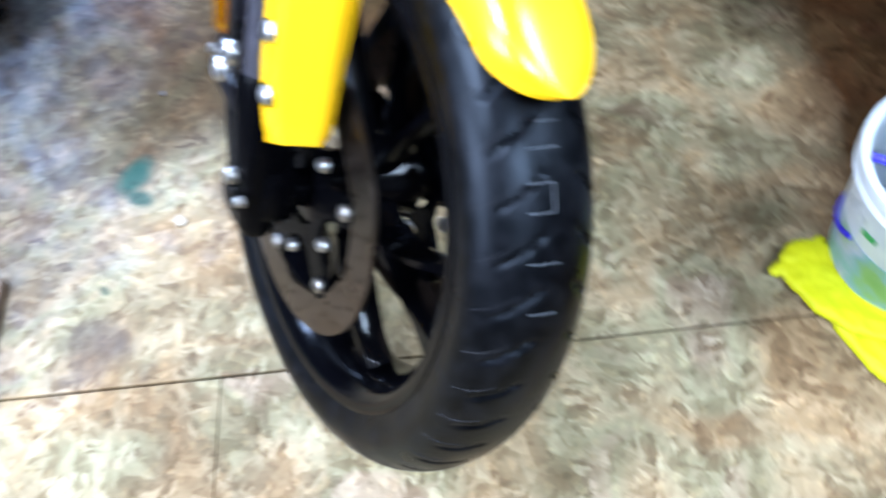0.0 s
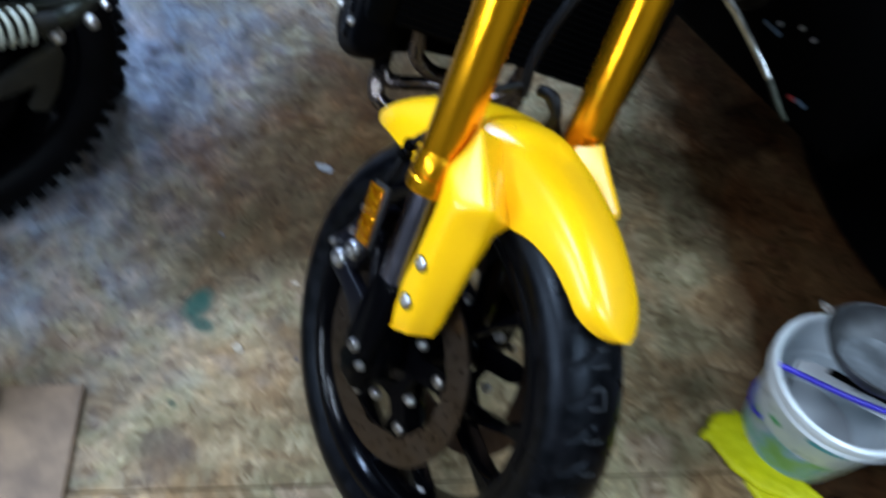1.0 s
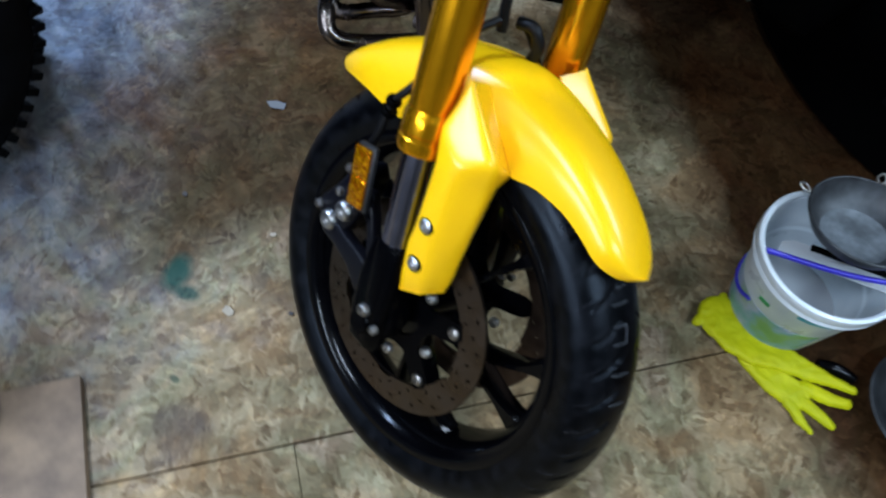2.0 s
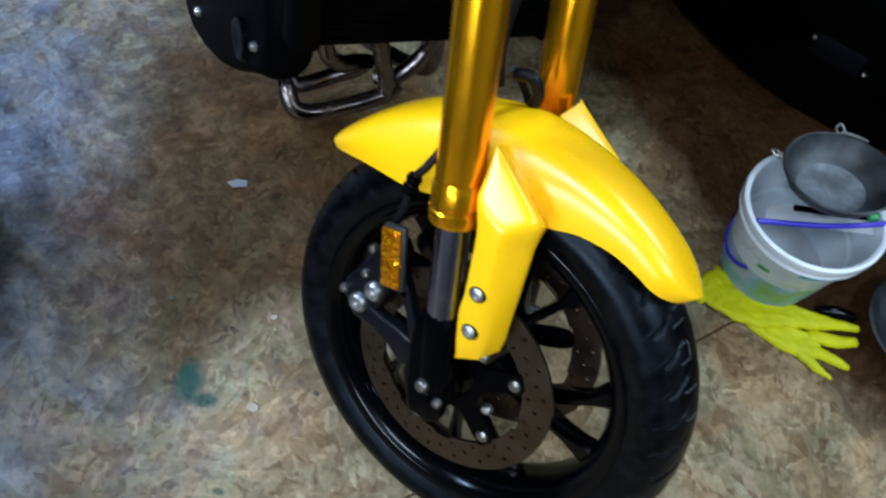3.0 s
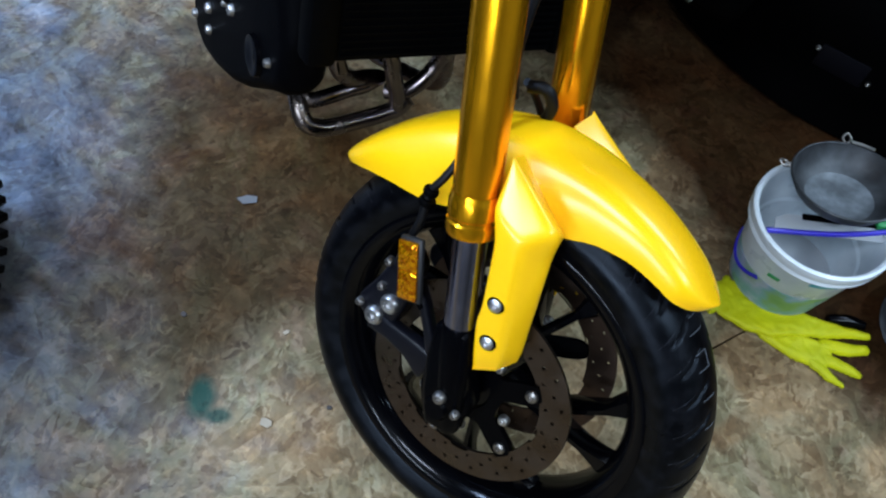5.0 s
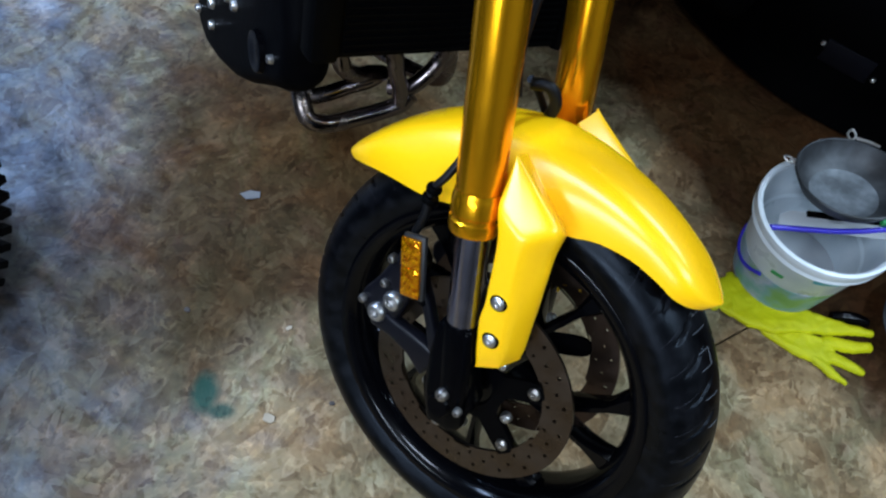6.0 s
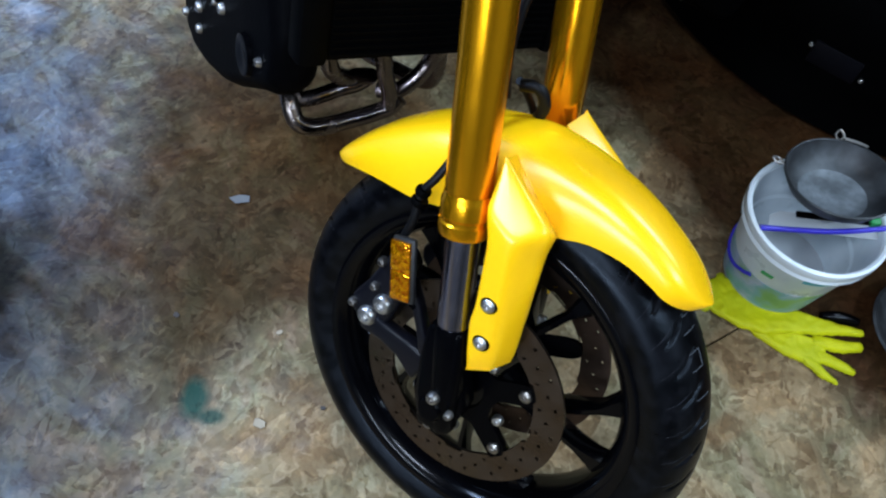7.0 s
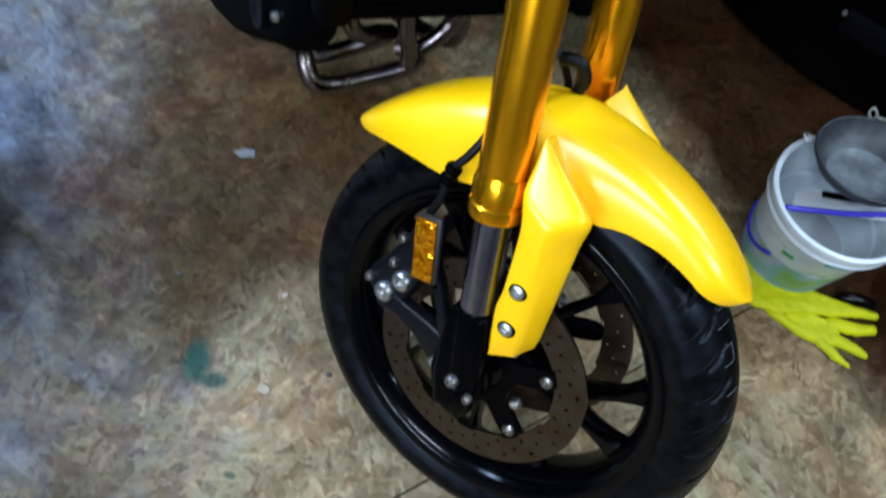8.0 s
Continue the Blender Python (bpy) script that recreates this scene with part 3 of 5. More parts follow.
def spoke_mesh(k, s):
    """One arm of a forked spoke: a straight arm, and a second that leaves it near the hub and leans forward to the rim."""
    turn = radians(-7 + 72 * k)
    if s < 0:
        line = [(0.026, 0.0), (0.060, 0.0), (0.100, 0.001), (0.150, 0.001), (0.203, 0.002)]
    else:
        line = [(0.066, 0.004), (0.092, 0.012), (0.118, 0.036), (0.146, 0.066), (0.173, 0.104)]
    pts = curve_points([(x, z, 0) for x, z in line], 4)
    rows = []
    n = len(pts)
    for i, p in enumerate(pts):
        f = i / (n - 1)
        d = (pts[min(i + 1, n - 1)] - pts[max(i - 1, 0)]).normalized()
        w = 0.0070 - 0.0018 * math.sin(math.pi * f) + 0.012 * max(0, f - 0.82) / 0.18
        h = 0.023 - 0.008 * f
        ring = []
        for u, v in ((-1, -0.6), (-0.6, -1), (0.6, -1), (1, -0.6), (1, 0.6), (0.6, 1), (-0.6, 1), (-1, 0.6)):
            ring.append((p.x - d.y * w * u, h * v + 0.006, p.y + d.x * w * u))
        rows.append(ring)
    return moved(grid_mesh(rows, close_v=True), Matrix.Rotation(-turn, 4, "Y"))


front_wheel = wpart("front_wheel", rim_mesh(), BLACK_GLOSS, "black cast front wheel with paired spokes")
wpart("hub", hub_mesh(), BLACK_GLOSS, "", front_wheel)
for k in range(5):
    for sgn in (-1, 1):
        wpart("spoke", spoke_mesh(k, sgn), BLACK_GLOSS, "", front_wheel)


def tyre_point(degrees, y, lift=0.0003):
    """A place on the tread, by its angle round the axle and its offset from the middle."""
    crown = [(r, v) for r, v in road_profile()[:-3] if r > 0.26]
    r = float(np.interp(y, [v for r, v in crown], [r for r, v in crown])) + lift
    return (r * math.cos(radians(degrees)), y, r * math.sin(radians(degrees)))


tyre = wpart("tyre", tyre_mesh(road_profile(), 960, road_groove), RUBBER, "worn black road tyre with swept grooves", front_wheel)
for k in range(GROOVES):
    a0 = 50.5 + 360 * k / GROOVES - 0.55
    lip = [(a0 - math.degrees(SWEEP * v), -v) for v in (0.047, 0.041, 0.034, 0.028, 0.024)]
    wpart("groove_lip", tube([tyre_point(a, y, -0.0002) for a, y in lip], lambda f: 0.0006 * (1 - 0.6 * f), 5, 3), RUBBER_SCUFFED, "scuffed grey groove edge", tyre)
# bars and an open box along the crown, pale for tread blocks' lit edges
for line in ([(50.3, -0.018 + 0.004 * k) for k in range(7)], [(53.8, -0.010 + 0.003 * k) for k in range(7)], [(34.3, -0.020 + 0.004 * k) for k in range(7)], [(26.6, -0.016 + 0.0036 * k) for k in range(7)],
             [(45.6, -0.020 + 0.0032 * k) for k in range(7)], [(41.5, -0.020 + 0.0032 * k) for k in range(7)], [(45.6 - 0.68 * k, -0.001) for k in range(7)]):
    wpart("block_edge", tube([tyre_point(a, y) for a, y in line], lambda f: 0.0004, 6, 2), PALE_EDGE, "pale strip for a tread block's lit edge", tyre)


def disc_mesh(y, thick, inner, outer, holes=True):
    """A brake disc: ring with a wavy inner edge and rows of small drilled holes."""
    na, radial = 180, [0.0, 0.14, 0.25, 0.40, 0.51, 0.66, 0.77, 0.90, 1.0]
    bm = bmesh.new()
    for yy in (y - thick / 2, y + thick / 2):
        vs = []
        for i in range(na):
            a = 2 * math.pi * i / na
            ri = inner + 0.004 * (1 if math.cos(10 * a) > 0.3 else 0)
            vs.append([bm.verts.new(((ri + (outer - ri) * f) * math.cos(a), yy, (ri + (outer - ri) * f) * math.sin(a))) for f in radial])
        for i in range(na):
            for j in range(len(radial) - 1):
                hole = holes and j in (1, 3, 5) and (i + (j - 1) * 2) % 9 in (3,)
                if hole:
                    continue
                n = (i + 1) % na
                bm.faces.new((vs[i][j], vs[n][j], vs[n][j + 1], vs[i][j + 1]))
    edge = lathe([(outer, y - thick / 2), (outer, y + thick / 2)], na)
    edge2 = lathe([(inner, y - thick / 2), (inner, y + thick / 2)], na)
    return joined(bm, edge, edge2)


ARM_ANGLES = (33, -34, -98, 176, 104)


def carrier_mesh(y):
    """The five-armed carrier between the hub and the disc."""
    n = 160
    bm = bmesh.new()
    rings = [[], [], [], []]
    for i in range(n):
        a = 2 * math.pi * i / n
        near = min(abs((a - radians(k) + math.pi) % (2 * math.pi) - math.pi) for k in ARM_ANGLES)
        r = 0.050 + 0.057 * math.exp(-((near / 0.20) ** 4)) + 0.010 * math.exp(-((near / 0.42) ** 2))
        for ring, rad, yy in zip(rings, (r, r, 0.036, 0.036), (-0.003, 0.003, 0.003, -0.003)):
            ring.append(bm.verts.new((rad * math.cos(a), y + yy, rad * math.sin(a))))
    for i in range(n):
        j = (i + 1) % n
        for p, q in zip(rings, rings[1:] + rings[:1]):
            bm.faces.new((p[i], p[j], q[j], q[i]))
    return bm


for side, mat, dy, inner, outer in ((-1, DISC_STEEL, -0.0615, 0.106, 0.147), (1, DISC_DARK, 0.068, 0.114, 0.156)):
    wpart("brake_disc", disc_mesh(dy, 0.0045, inner, outer), mat, "drilled steel brake disc coloured brown like the mirrored floor", front_wheel)
    wpart("disc_carrier", carrier_mesh(dy * 0.985), BLACK_CAST, "", front_wheel)
    for k in ARM_ANGLES:
        a, a2 = radians(k), radians(k - 40)
        wpart("disc_button", socket_bolt((0.0965 * math.cos(a), dy + side * 0.0025, 0.0965 * math.sin(a)), (0, side, 0), 0.0085, 0.005), BOLT_DULL, "", front_wheel)
        wpart("disc_bolt", socket_bolt((0.067 * math.cos(a2), dy + side * 0.0025, 0.067 * math.sin(a2)), (0, side, 0), 0.0075, 0.007), BOLT, "", front_wheel)
    wpart("axle_nut", turned([(0, 0.0), (0, 0.017), (0.6, 0.017), (0.8, 0.014), (1, 0.013), (1, 0.0)], (0, side * 0.060, 0), (0, side * 0.112, 0), 24), BLACK_CAST, "", front_wheel)

# fork legs
FORK = radians(16.8)
FA = Vector((-math.sin(FORK), 0, math.cos(FORK)))


def on_fork(side, s, fwd=0.0, out=0.0):
    """A point s metres up the fork leg's axis from its foot, shifted forward or outward."""
    return Vector((0.006, side * (0.111 + out), 0.0)) + FA * s + Vector((math.cos(FORK), 0, math.sin(FORK))) * fwd


def fork_leg(side):
    low, top = on_fork(side, 0.270), on_fork(side, 0.87)
    leg = wpart("fork_leg", turned([(0, 0.0), (0, 0.0258), (0.005, 0.0268), (0.30, 0.0270), (0.31, 0.0274), (1, 0.0276), (1, 0.0)], low, top, 48), GOLD, "gold anodised upper fork tube")
    seal = turned([(0, 0.021), (0, 0.0288), (0.10, 0.0300), (0.30, 0.0300), (0.34, 0.0280), (0.42, 0.0280), (0.46, 0.0298), (0.80, 0.0298), (0.88, 0.0285), (1, 0.0272)], on_fork(side, 0.246), on_fork(side, 0.296), 48)
    wpart("seal_collar", seal, GOLD, "gold dust seal collar", leg)
    wpart("stanchion", turned([(0, 0.0), (0, 0.0205), (1, 0.0205), (1, 0.0)], on_fork(side, 0.10), on_fork(side, 0.28), 40), STEEL, "dark polished steel stanchion", leg)
    foot = turned([(0, 0.0), (0, 0.014), (0.06, 0.019), (0.35, 0.021), (0.75, 0.0235), (0.95, 0.0235), (1, 0.022), (1, 0.0)], on_fork(side, -0.035), on_fork(side, 0.125), 36)
    block = prism([(-0.030, -0.030), (0.012, -0.034), (0.030, -0.010), (0.030, 0.016), (0.012, 0.050), (-0.030, 0.070), (-0.046, 0.050), (-0.044, 0.0)], side * 0.080, side * 0.114, 0.006)
    clamp = prism([(on_fork(1, a, b).x, on_fork(1, a, b).z) for a, b in ((0.124, -0.025), (0.126, 0.022), (0.060, 0.024), (0.010, 0.020), (-0.034, 0.006), (-0.030, -0.030), (0.020, -0.036), (0.070, -0.034))], side * 0.086, side * 0.130, 0.009, 3)
    boss = turned([(0, 0.0), (0, 0.018), (0.85, 0.018), (1, 0.014), (1, 0.0)], (-0.004, side * 0.10, 0.0), (-0.004, side * 0.135, 0.0), 24)
    wpart("fork_foot", joined(foot, block, clamp, boss), BLACK_CAST, "black cast fork foot", leg)
    for x, z, r in ((-0.005, 0.023, 0.0085), (0.022, 0.016, 0.0055)):
        wpart("pinch_bolt", socket_bolt((x, side * 0.1335, z), (0, side, 0), r, 0.007), BOLT_DULL, "", leg)
    return leg


for side in (-1, 1):
    fork_leg(side)

# brake calipers on the rear of each leg
def caliper(side):
    y0, y1 = side * 0.066, side * 0.100
    outline = [(-0.152, 0.014), (-0.128, 0.012), (-0.112, 0.040), (-0.106, 0.100), (-0.110, 0.135), (-0.126, 0.150), (-0.146, 0.130), (-0.160, 0.080), (-0.175, 0.045), (-0.170, 0.026)]
    body = wpart("caliper", prism(outline, y0, y1, 0.008, 3), BLACK_ANODISED, "black brake caliper with silver bolts")
    def strip(points, wide, y0, y1):
        left, right = [], []
        for k, (x, z) in enumerate(points):
            a, b = points[max(k - 1, 0)], points[min(k + 1, len(points) - 1)]
            d = Vector((b[0] - a[0], b[1] - a[1])).normalized() * wide[k] / 2
            left.append((x - d.y, z + d.x))
            right.append((x + d.y, z - d.x))
        return prism(left + right[::-1], y0, y1, 0.005, 3)

    cast = strip([(-0.146, 0.026), (-0.112, 0.026), (-0.080, 0.024), (-0.044, 0.014)], (0.032, 0.028, 0.034, 0.050), side * 0.084, side * 0.104)
    web = strip([(-0.108, 0.122), (-0.086, 0.100), (-0.066, 0.070), (-0.046, 0.040)], (0.020, 0.014, 0.014, 0.020), side * 0.088, side * 0.106)
    wpart("caliper_bracket", joined(cast, web), BLACK_ANODISED, "", body)
    for x, z, r in ((-0.141, 0.034, 0.0140), (-0.126, 0.066, 0.0140)):
        wpart("caliper_bolt", socket_bolt((x, side * 0.0995, z), (0, side, 0), r, 0.010), BOLT, "", body)
    for x, z in ((-0.167, 0.038), (-0.146, 0.082), (-0.148, 0.122)):
        wpart("bleed_screw", socket_bolt((x, side * 0.0995, z), (0, side, 0), 0.006, 0.008), BOLT_DULL, "", body)


for side in (-1, 1):
    caliper(side)

# amber reflector on the right leg
def reflector(side):
    ax = Vector((-0.026, 0.0, 0.074)).normalized()
    wd = Vector((0.026, 0.0, 0.010)).normalized()
    out = Vector((0, side, 0))
    m = frame_matrix(Vector((-0.110, side * 0.121, 0.148)), wd, out, ax)
    back = wpart("reflector", moved(box(0.031, 0.008, 0.086, (0.001, 0, 0), 0.003), m), AMBER_BACK, "amber reflector on a black backing")
    for z in (-0.0195, 0.0195):
        wpart("reflector_lens", moved(box(0.0265, 0.005, 0.0385, (-0.001, 0.0055, z), 0.0015), m), AMBER, "faceted amber lens", back)
    wpart("reflector_stay", tube([(-0.104, side * 0.114, 0.120), (-0.098, side * 0.108, 0.105), (-0.085, side * 0.104, 0.095)], 0.005, 10), BLACK_CAST, "", back)


for side in (-1, 1):
    reflector(side)


# yellow front fender
def smooth01(x):
    x = min(1, max(0, x))
    return x * x * (3 - 2 * x)


def lerp_table(table, x):
    for (x0, y0), (x1, y1) in zip(table, table[1:]):
        if x <= x1:
            f = (x - x0) / (x1 - x0)
            return y0 + (y1 - y0) * min(1, max(0, f))
    return table[-1][1]


def fender_mesh():
    f0, f1 = 55.0, 153.0
    drop_t = [(54, 0.030), (58, 0.030), (64, 0.034), (72, 0.044), (80, 0.060), (85, 0.076), (92, 0.088), (118, 0.094), (124, 0.090), (130, 0.076), (138, 0.052), (146, 0.028), (153, 0.008)]
    top_t = [(54, 0.335), (64, 0.339), (75, 0.342), (100, 0.346), (125, 0.344), (153, 0.344)]
    rows = []
    nphi, ns = 64, 29
    for i in range(nphi + 1):
        f = i / nphi - 0.145 * math.sin(2 * math.pi * i / nphi)  # rows crowd towards both rounded ends
        phi = f0 + (f1 - f0) * f
        d_front, d_rear = (phi - f0) / 8.5, (f1 - phi) / 30.0
        w = lerp_table([(54, 0.041), (70, 0.047), (85, 0.057), (100, 0.072), (112, 0.079), (153, 0.079)], phi) * min(1, (1 - (1 - min(1, d_front)) ** 2.0) ** 0.5, (1 - (1 - min(1, d_rear)) ** 2.2) ** 0.5)
        w = max(w, 0.004)
        top, drop = lerp_table(top_t, phi), lerp_table(drop_t, phi) * (1 - (1 - min(1, d_front)) ** 2.0) ** 0.4
        row = []
        for j in range(ns):
            s = -1 + 2 * j / (ns - 1)
            a = abs(s)
            y = w * math.copysign(math.sin(a * math.pi / 2) ** 0.92, s) if a > 1e-9 else 0.0
            r = top - drop * (0.42 * a**2 + 0.58 * a**4.0)
            # shallow valleys beside the raised middle, fading towards the tips
            r -= 0.006 * math.exp(-(((a - 0.66) / 0.14) ** 2)) * smooth01((phi - 86) / 14) * smooth01((140 - phi) / 16)
            t = radians(phi)
            row.append((r * math.cos(t), y - 0.010 * smooth01((104 - phi) / 35), r * math.sin(t)))
        rows.append(row)
    bm = grid_mesh(rows)
    return solid(bm, 0.003)


def cover_mesh(side):
    """The painted fork cover: an outer face and a front face meeting in a ridge, and a pointed wing folded back above them."""
    cage = [  # return, rear edge, ridge, front edge, return
        [(0.012, 0.106, 0.078), (0.010, 0.117, 0.077), (0.035, 0.115, 0.096), (0.047, 0.086, 0.102), (0.041, 0.078, 0.104)],
        [(0.006, 0.110, 0.090), (0.004, 0.1225, 0.089), (0.034, 0.1225, 0.115), (0.049, 0.085, 0.110), (0.042, 0.076, 0.112)],
        [(-0.012, 0.115, 0.149), (-0.014, 0.127, 0.148), (0.022, 0.1285, 0.165), (0.041, 0.087, 0.158), (0.034, 0.076, 0.160)],
        [(-0.011, 0.116, 0.165), (-0.013, 0.128, 0.164), (0.018, 0.1295, 0.182), (0.038, 0.0875, 0.178), (0.031, 0.076, 0.180)],
        [(-0.031, 0.116, 0.252), (-0.033, 0.130, 0.252), (0.000, 0.132, 0.252), (0.026, 0.094, 0.250), (0.020, 0.074, 0.250)],
        [(-0.048, 0.116, 0.284), (-0.051, 0.129, 0.287), (-0.005, 0.1305, 0.270), (0.026, 0.108, 0.294), (0.018, 0.058, 0.266)],
        [(-0.056, 0.092, 0.318), (-0.0625, 0.100, 0.334), (-0.061, 0.1, 0.335), (-0.0595, 0.099, 0.334), (-0.064, 0.060, 0.322)]]
    down, over = (2, 10, 3, 14, 8, 20), (3, 8, 8, 7)

    def spread(line, counts):
        out = []
        for a, b, n in zip(line, line[1:], counts):
            out += [a.lerp(b, k / n) for k in range(n)]
        return out + [line[-1]]

    fine = [spread([Vector((x, side * y, z)) for x, y, z in row], over) for row in cage]
    if side > 0:  # the wing on this side sits a little higher and wider
        for row, k in ((fine[5], 1.0), (fine[6], 1.0)):
            for v in row:
                v += Vector((0.003, 0.004, 0.006)) * k
    columns = [spread(list(col), down) for col in zip(*fine)]
    bm = grid_mesh([list(row) for row in zip(*columns)])
    inner = [v for v in bm.verts if not v.is_boundary]
    for _ in range(9):
        bmesh.ops.smooth_vert(bm, verts=inner, factor=0.5, use_axis_x=True, use_axis_y=True, use_axis_z=True)
    return solid(bm, 0.003)


fender = wpart("front_fender", fender_mesh(), YELLOW, "glossy yellow front fender with fork covers")
for side in (-1, 1):
    cover = wpart("fork_cover", cover_mesh(side), YELLOW, "", fender)
    for x, y, z in ((0.002, 0.1285, 0.185), (0.013, 0.1255, 0.132)):
        wpart("bolt_recess", turned([(0, 0.004), (0, 0.0112), (0.6, 0.0112), (1, 0.0100), (1, 0.004)], (x, side * (y - 0.003), z), (x, side * (y + 0.0012), z), 22), BLACK_CAST, "", cover)
        wpart("fender_bolt", socket_bolt((x, side * y, z), (0.05, side, 0.05), 0.0085, 0.005), BOLT, "", cover)

# brake hoses
for side in (-1, 1):
    pts = [(-0.140, side * 0.092, 0.120), (-0.136, side * 0.104, 0.150), (-0.129, side * 0.112, 0.186), (-0.125, side * 0.115, 0.212), (-0.128, side * 0.114, 0.247), (-0.120, side * 0.110, 0.272), (-0.116, side * 0.098, 0.300), (-0.125, side * 0.060, 0.338), (-0.128, side * 0.020 + 0.01, 0.358)]
    wpart("brake_hose", tube(pts, 0.0050, 12), HOSE, "black rubber brake hose")
    for z, r in ((0.236, 0.0095), (0.250, 0.0085)):
        ring = turned([(0, 0.004), (0, r), (0.3, r + 0.001), (0.7, r + 0.001), (1, r), (1, 0.004)], (-0.1275, side * 0.1145, z - 0.004), (-0.1265, side * 0.1140, z + 0.004), 16)
        wpart("hose_clip", ring, BLACK_PLASTIC, "ribbed black hose clip")
wpart("hose_union", tube([(-0.118, 0.012, 0.362), (-0.098, 0.016, 0.368), (-0.086, 0.024, 0.352), (-0.088, 0.030, 0.330)], 0.0075, 12), HOSE, "black hose loop over the fender")
wpart("upper_hose", tube([(-0.125, 0.000, 0.345), (-0.140, -0.004, 0.390), (-0.150, 0.004, 0.450), (-0.160, 0.030, 0.530), (-0.175, 0.060, 0.640)], 0.0065, 12), HOSE, "black rubber brake hose")

# lower triple clamp
for z in (0.70,):
    clamp = prism([(-0.06, -0.14), (0.045, -0.14), (0.045, 0.14), (-0.06, 0.14)], -0.02, 0.02, 0.008)
    clamp = moved(clamp, Matrix.Rotation(radians(90), 4, "X"))
    m = frame_matrix(on_fork(0, z), Vector((math.cos(RAKE), 0, math.sin(RAKE))), Vector((0, 1, 0)), FA)
    wpart("fork_clamp", moved(clamp, m), BLACK_CAST, "black fork clamp")

# radiator, engine and exhaust
RAD = frame_matrix(Vector((-0.375, 0.0, 0.372)), Vector((math.cos(0.25), 0, math.sin(0.25))), Vector((0, 1, 0)), Vector((-math.sin(0.25), 0, math.cos(0.25))))
radiator = bpart("radiator", moved(box(0.030, 0.33, 0.26, (0, 0, 0), 0.006), RAD), BLACK_PLASTIC, "black finned radiator")
for k in range(26):
    bpart("fin", moved(box(0.006, 0.315, 0.0025, (0.017, 0, -0.12 + k * 0.0096)), RAD), BLACK_PLASTIC, "", radiator, False)
for s in (-1, 1):
    bpart("radiator_tank", moved(box(0.044, 0.040, 0.27, (0, s * 0.180, 0), 0.010), RAD), BLACK_PLASTIC, "", radiator)
crank = prism([(-0.47, 0.24), (-0.46, 0.36), (-0.52, 0.44), (-0.78, 0.44), (-0.90, 0.30), (-0.90, 0.08), (-0.84, 0.03), (-0.66, 0.03), (-0.58, 0.10)], -0.145, 0.145, 0.02, 3)
engine = bpart("engine", crank, ENGINE_BLACK, "black engine block with silver cover bolts")
bpart("cylinder_head", box(0.12, 0.36, 0.16, (-0.50, 0, 0.38), 0.02, 3), BLACK_CAST, "", engine)
side_case = prism([(-0.380, 0.150), (-0.385, 0.22), (-0.44, 0.30), (-0.62, 0.33), (-0.80, 0.27), (-0.86, 0.02), (-0.800, -0.085), (-0.737, -0.090), (-0.668, -0.066), (-0.591, -0.026), (-0.538, 0.012), (-0.449, 0.090), (-0.408, 0.120)], -0.130, -0.200, 0.030, 5)
sump = prism([(-0.155, 0.054), (-0.100, 0.074), (-0.070, 0.090), (0.060, 0.110), (0.130, 0.150), (0.140, 0.200), (-0.160, 0.200), (-0.172, 0.100)], 0.50, 0.66, 0.014, 3)
sump = moved(sump, Matrix.Rotation(radians(90), 4, "Z"))
bpart("sump", sump, ENGINE_BLACK, "", engine)
filter_can = turned([(0, 0.0), (0, 0.030), (0.06, 0.034), (0.9, 0.034), (1, 0.030), (1, 0.0)], (-0.475, -0.130, 0.125), (-0.56, -0.130, 0.115), 28)
bpart("oil_filter", filter_can, BLACK_PLASTIC, "", engine)
bpart("side_case", side_case, ENGINE_BLACK, "black engine side case", engine)
clutch = lathe([(0.0, -0.216), (0.070, -0.216), (0.084, -0.211), (0.092, -0.203), (0.098, -0.19), (0.0, -0.19)], 48)
bpart("clutch_cover", moved(clutch, Matrix.Translation((-0.70, 0, 0.16))), ENGINE_BLACK, "black round clutch cover", engine)
stator = lathe([(0.0, -0.205), (0.016, -0.206), (0.024, -0.2085), (0.029, -0.207), (0.034, -0.19), (0.0, -0.19)], 40)
bpart("crank_cover", moved(stator, Matrix.Translation((-0.487, 0, 0.125))), BLACK_CAST, "", engine)
for x, z, r in ((-0.785, -0.040, 0.008), (-0.712, 0.028, 0.010), (-0.690, 0.075, 0.009), (-0.602, 0.112, 0.010), (-0.702, -0.008, 0.009), (-0.635, 0.100, 0.008), (-0.434, 0.158, 0.007)):
    bpart("cover_bolt", socket_bolt((x, -0.196, z), (0, -1, 0), r, 0.012), BOLT, "", engine)
P_LOW = [(-0.452, 0.048, 0.050), (-0.451, 0.036, 0.032), (-0.450, 0.008, 0.022), (-0.450, -0.021, 0.014), (-0.450, -0.077, 0.003), (-0.453, -0.106, 0.005), (-0.462, -0.119, 0.014), (-0.485, -0.124, 0.034), (-0.54, -0.118, 0.055), (-0.66, -0.10, 0.04), (-0.86, -0.08, 0.0)]
P_HIGH = [(-0.482, 0.006, 0.074), (-0.481, -0.018, 0.058), (-0.480, -0.045, 0.052), (-0.480, -0.085, 0.038), (-0.486, -0.108, 0.032), (-0.502, -0.122, 0.046), (-0.56, -0.115, 0.07), (-0.66, -0.09, 0.05), (-0.86, -0.06, 0.0)]
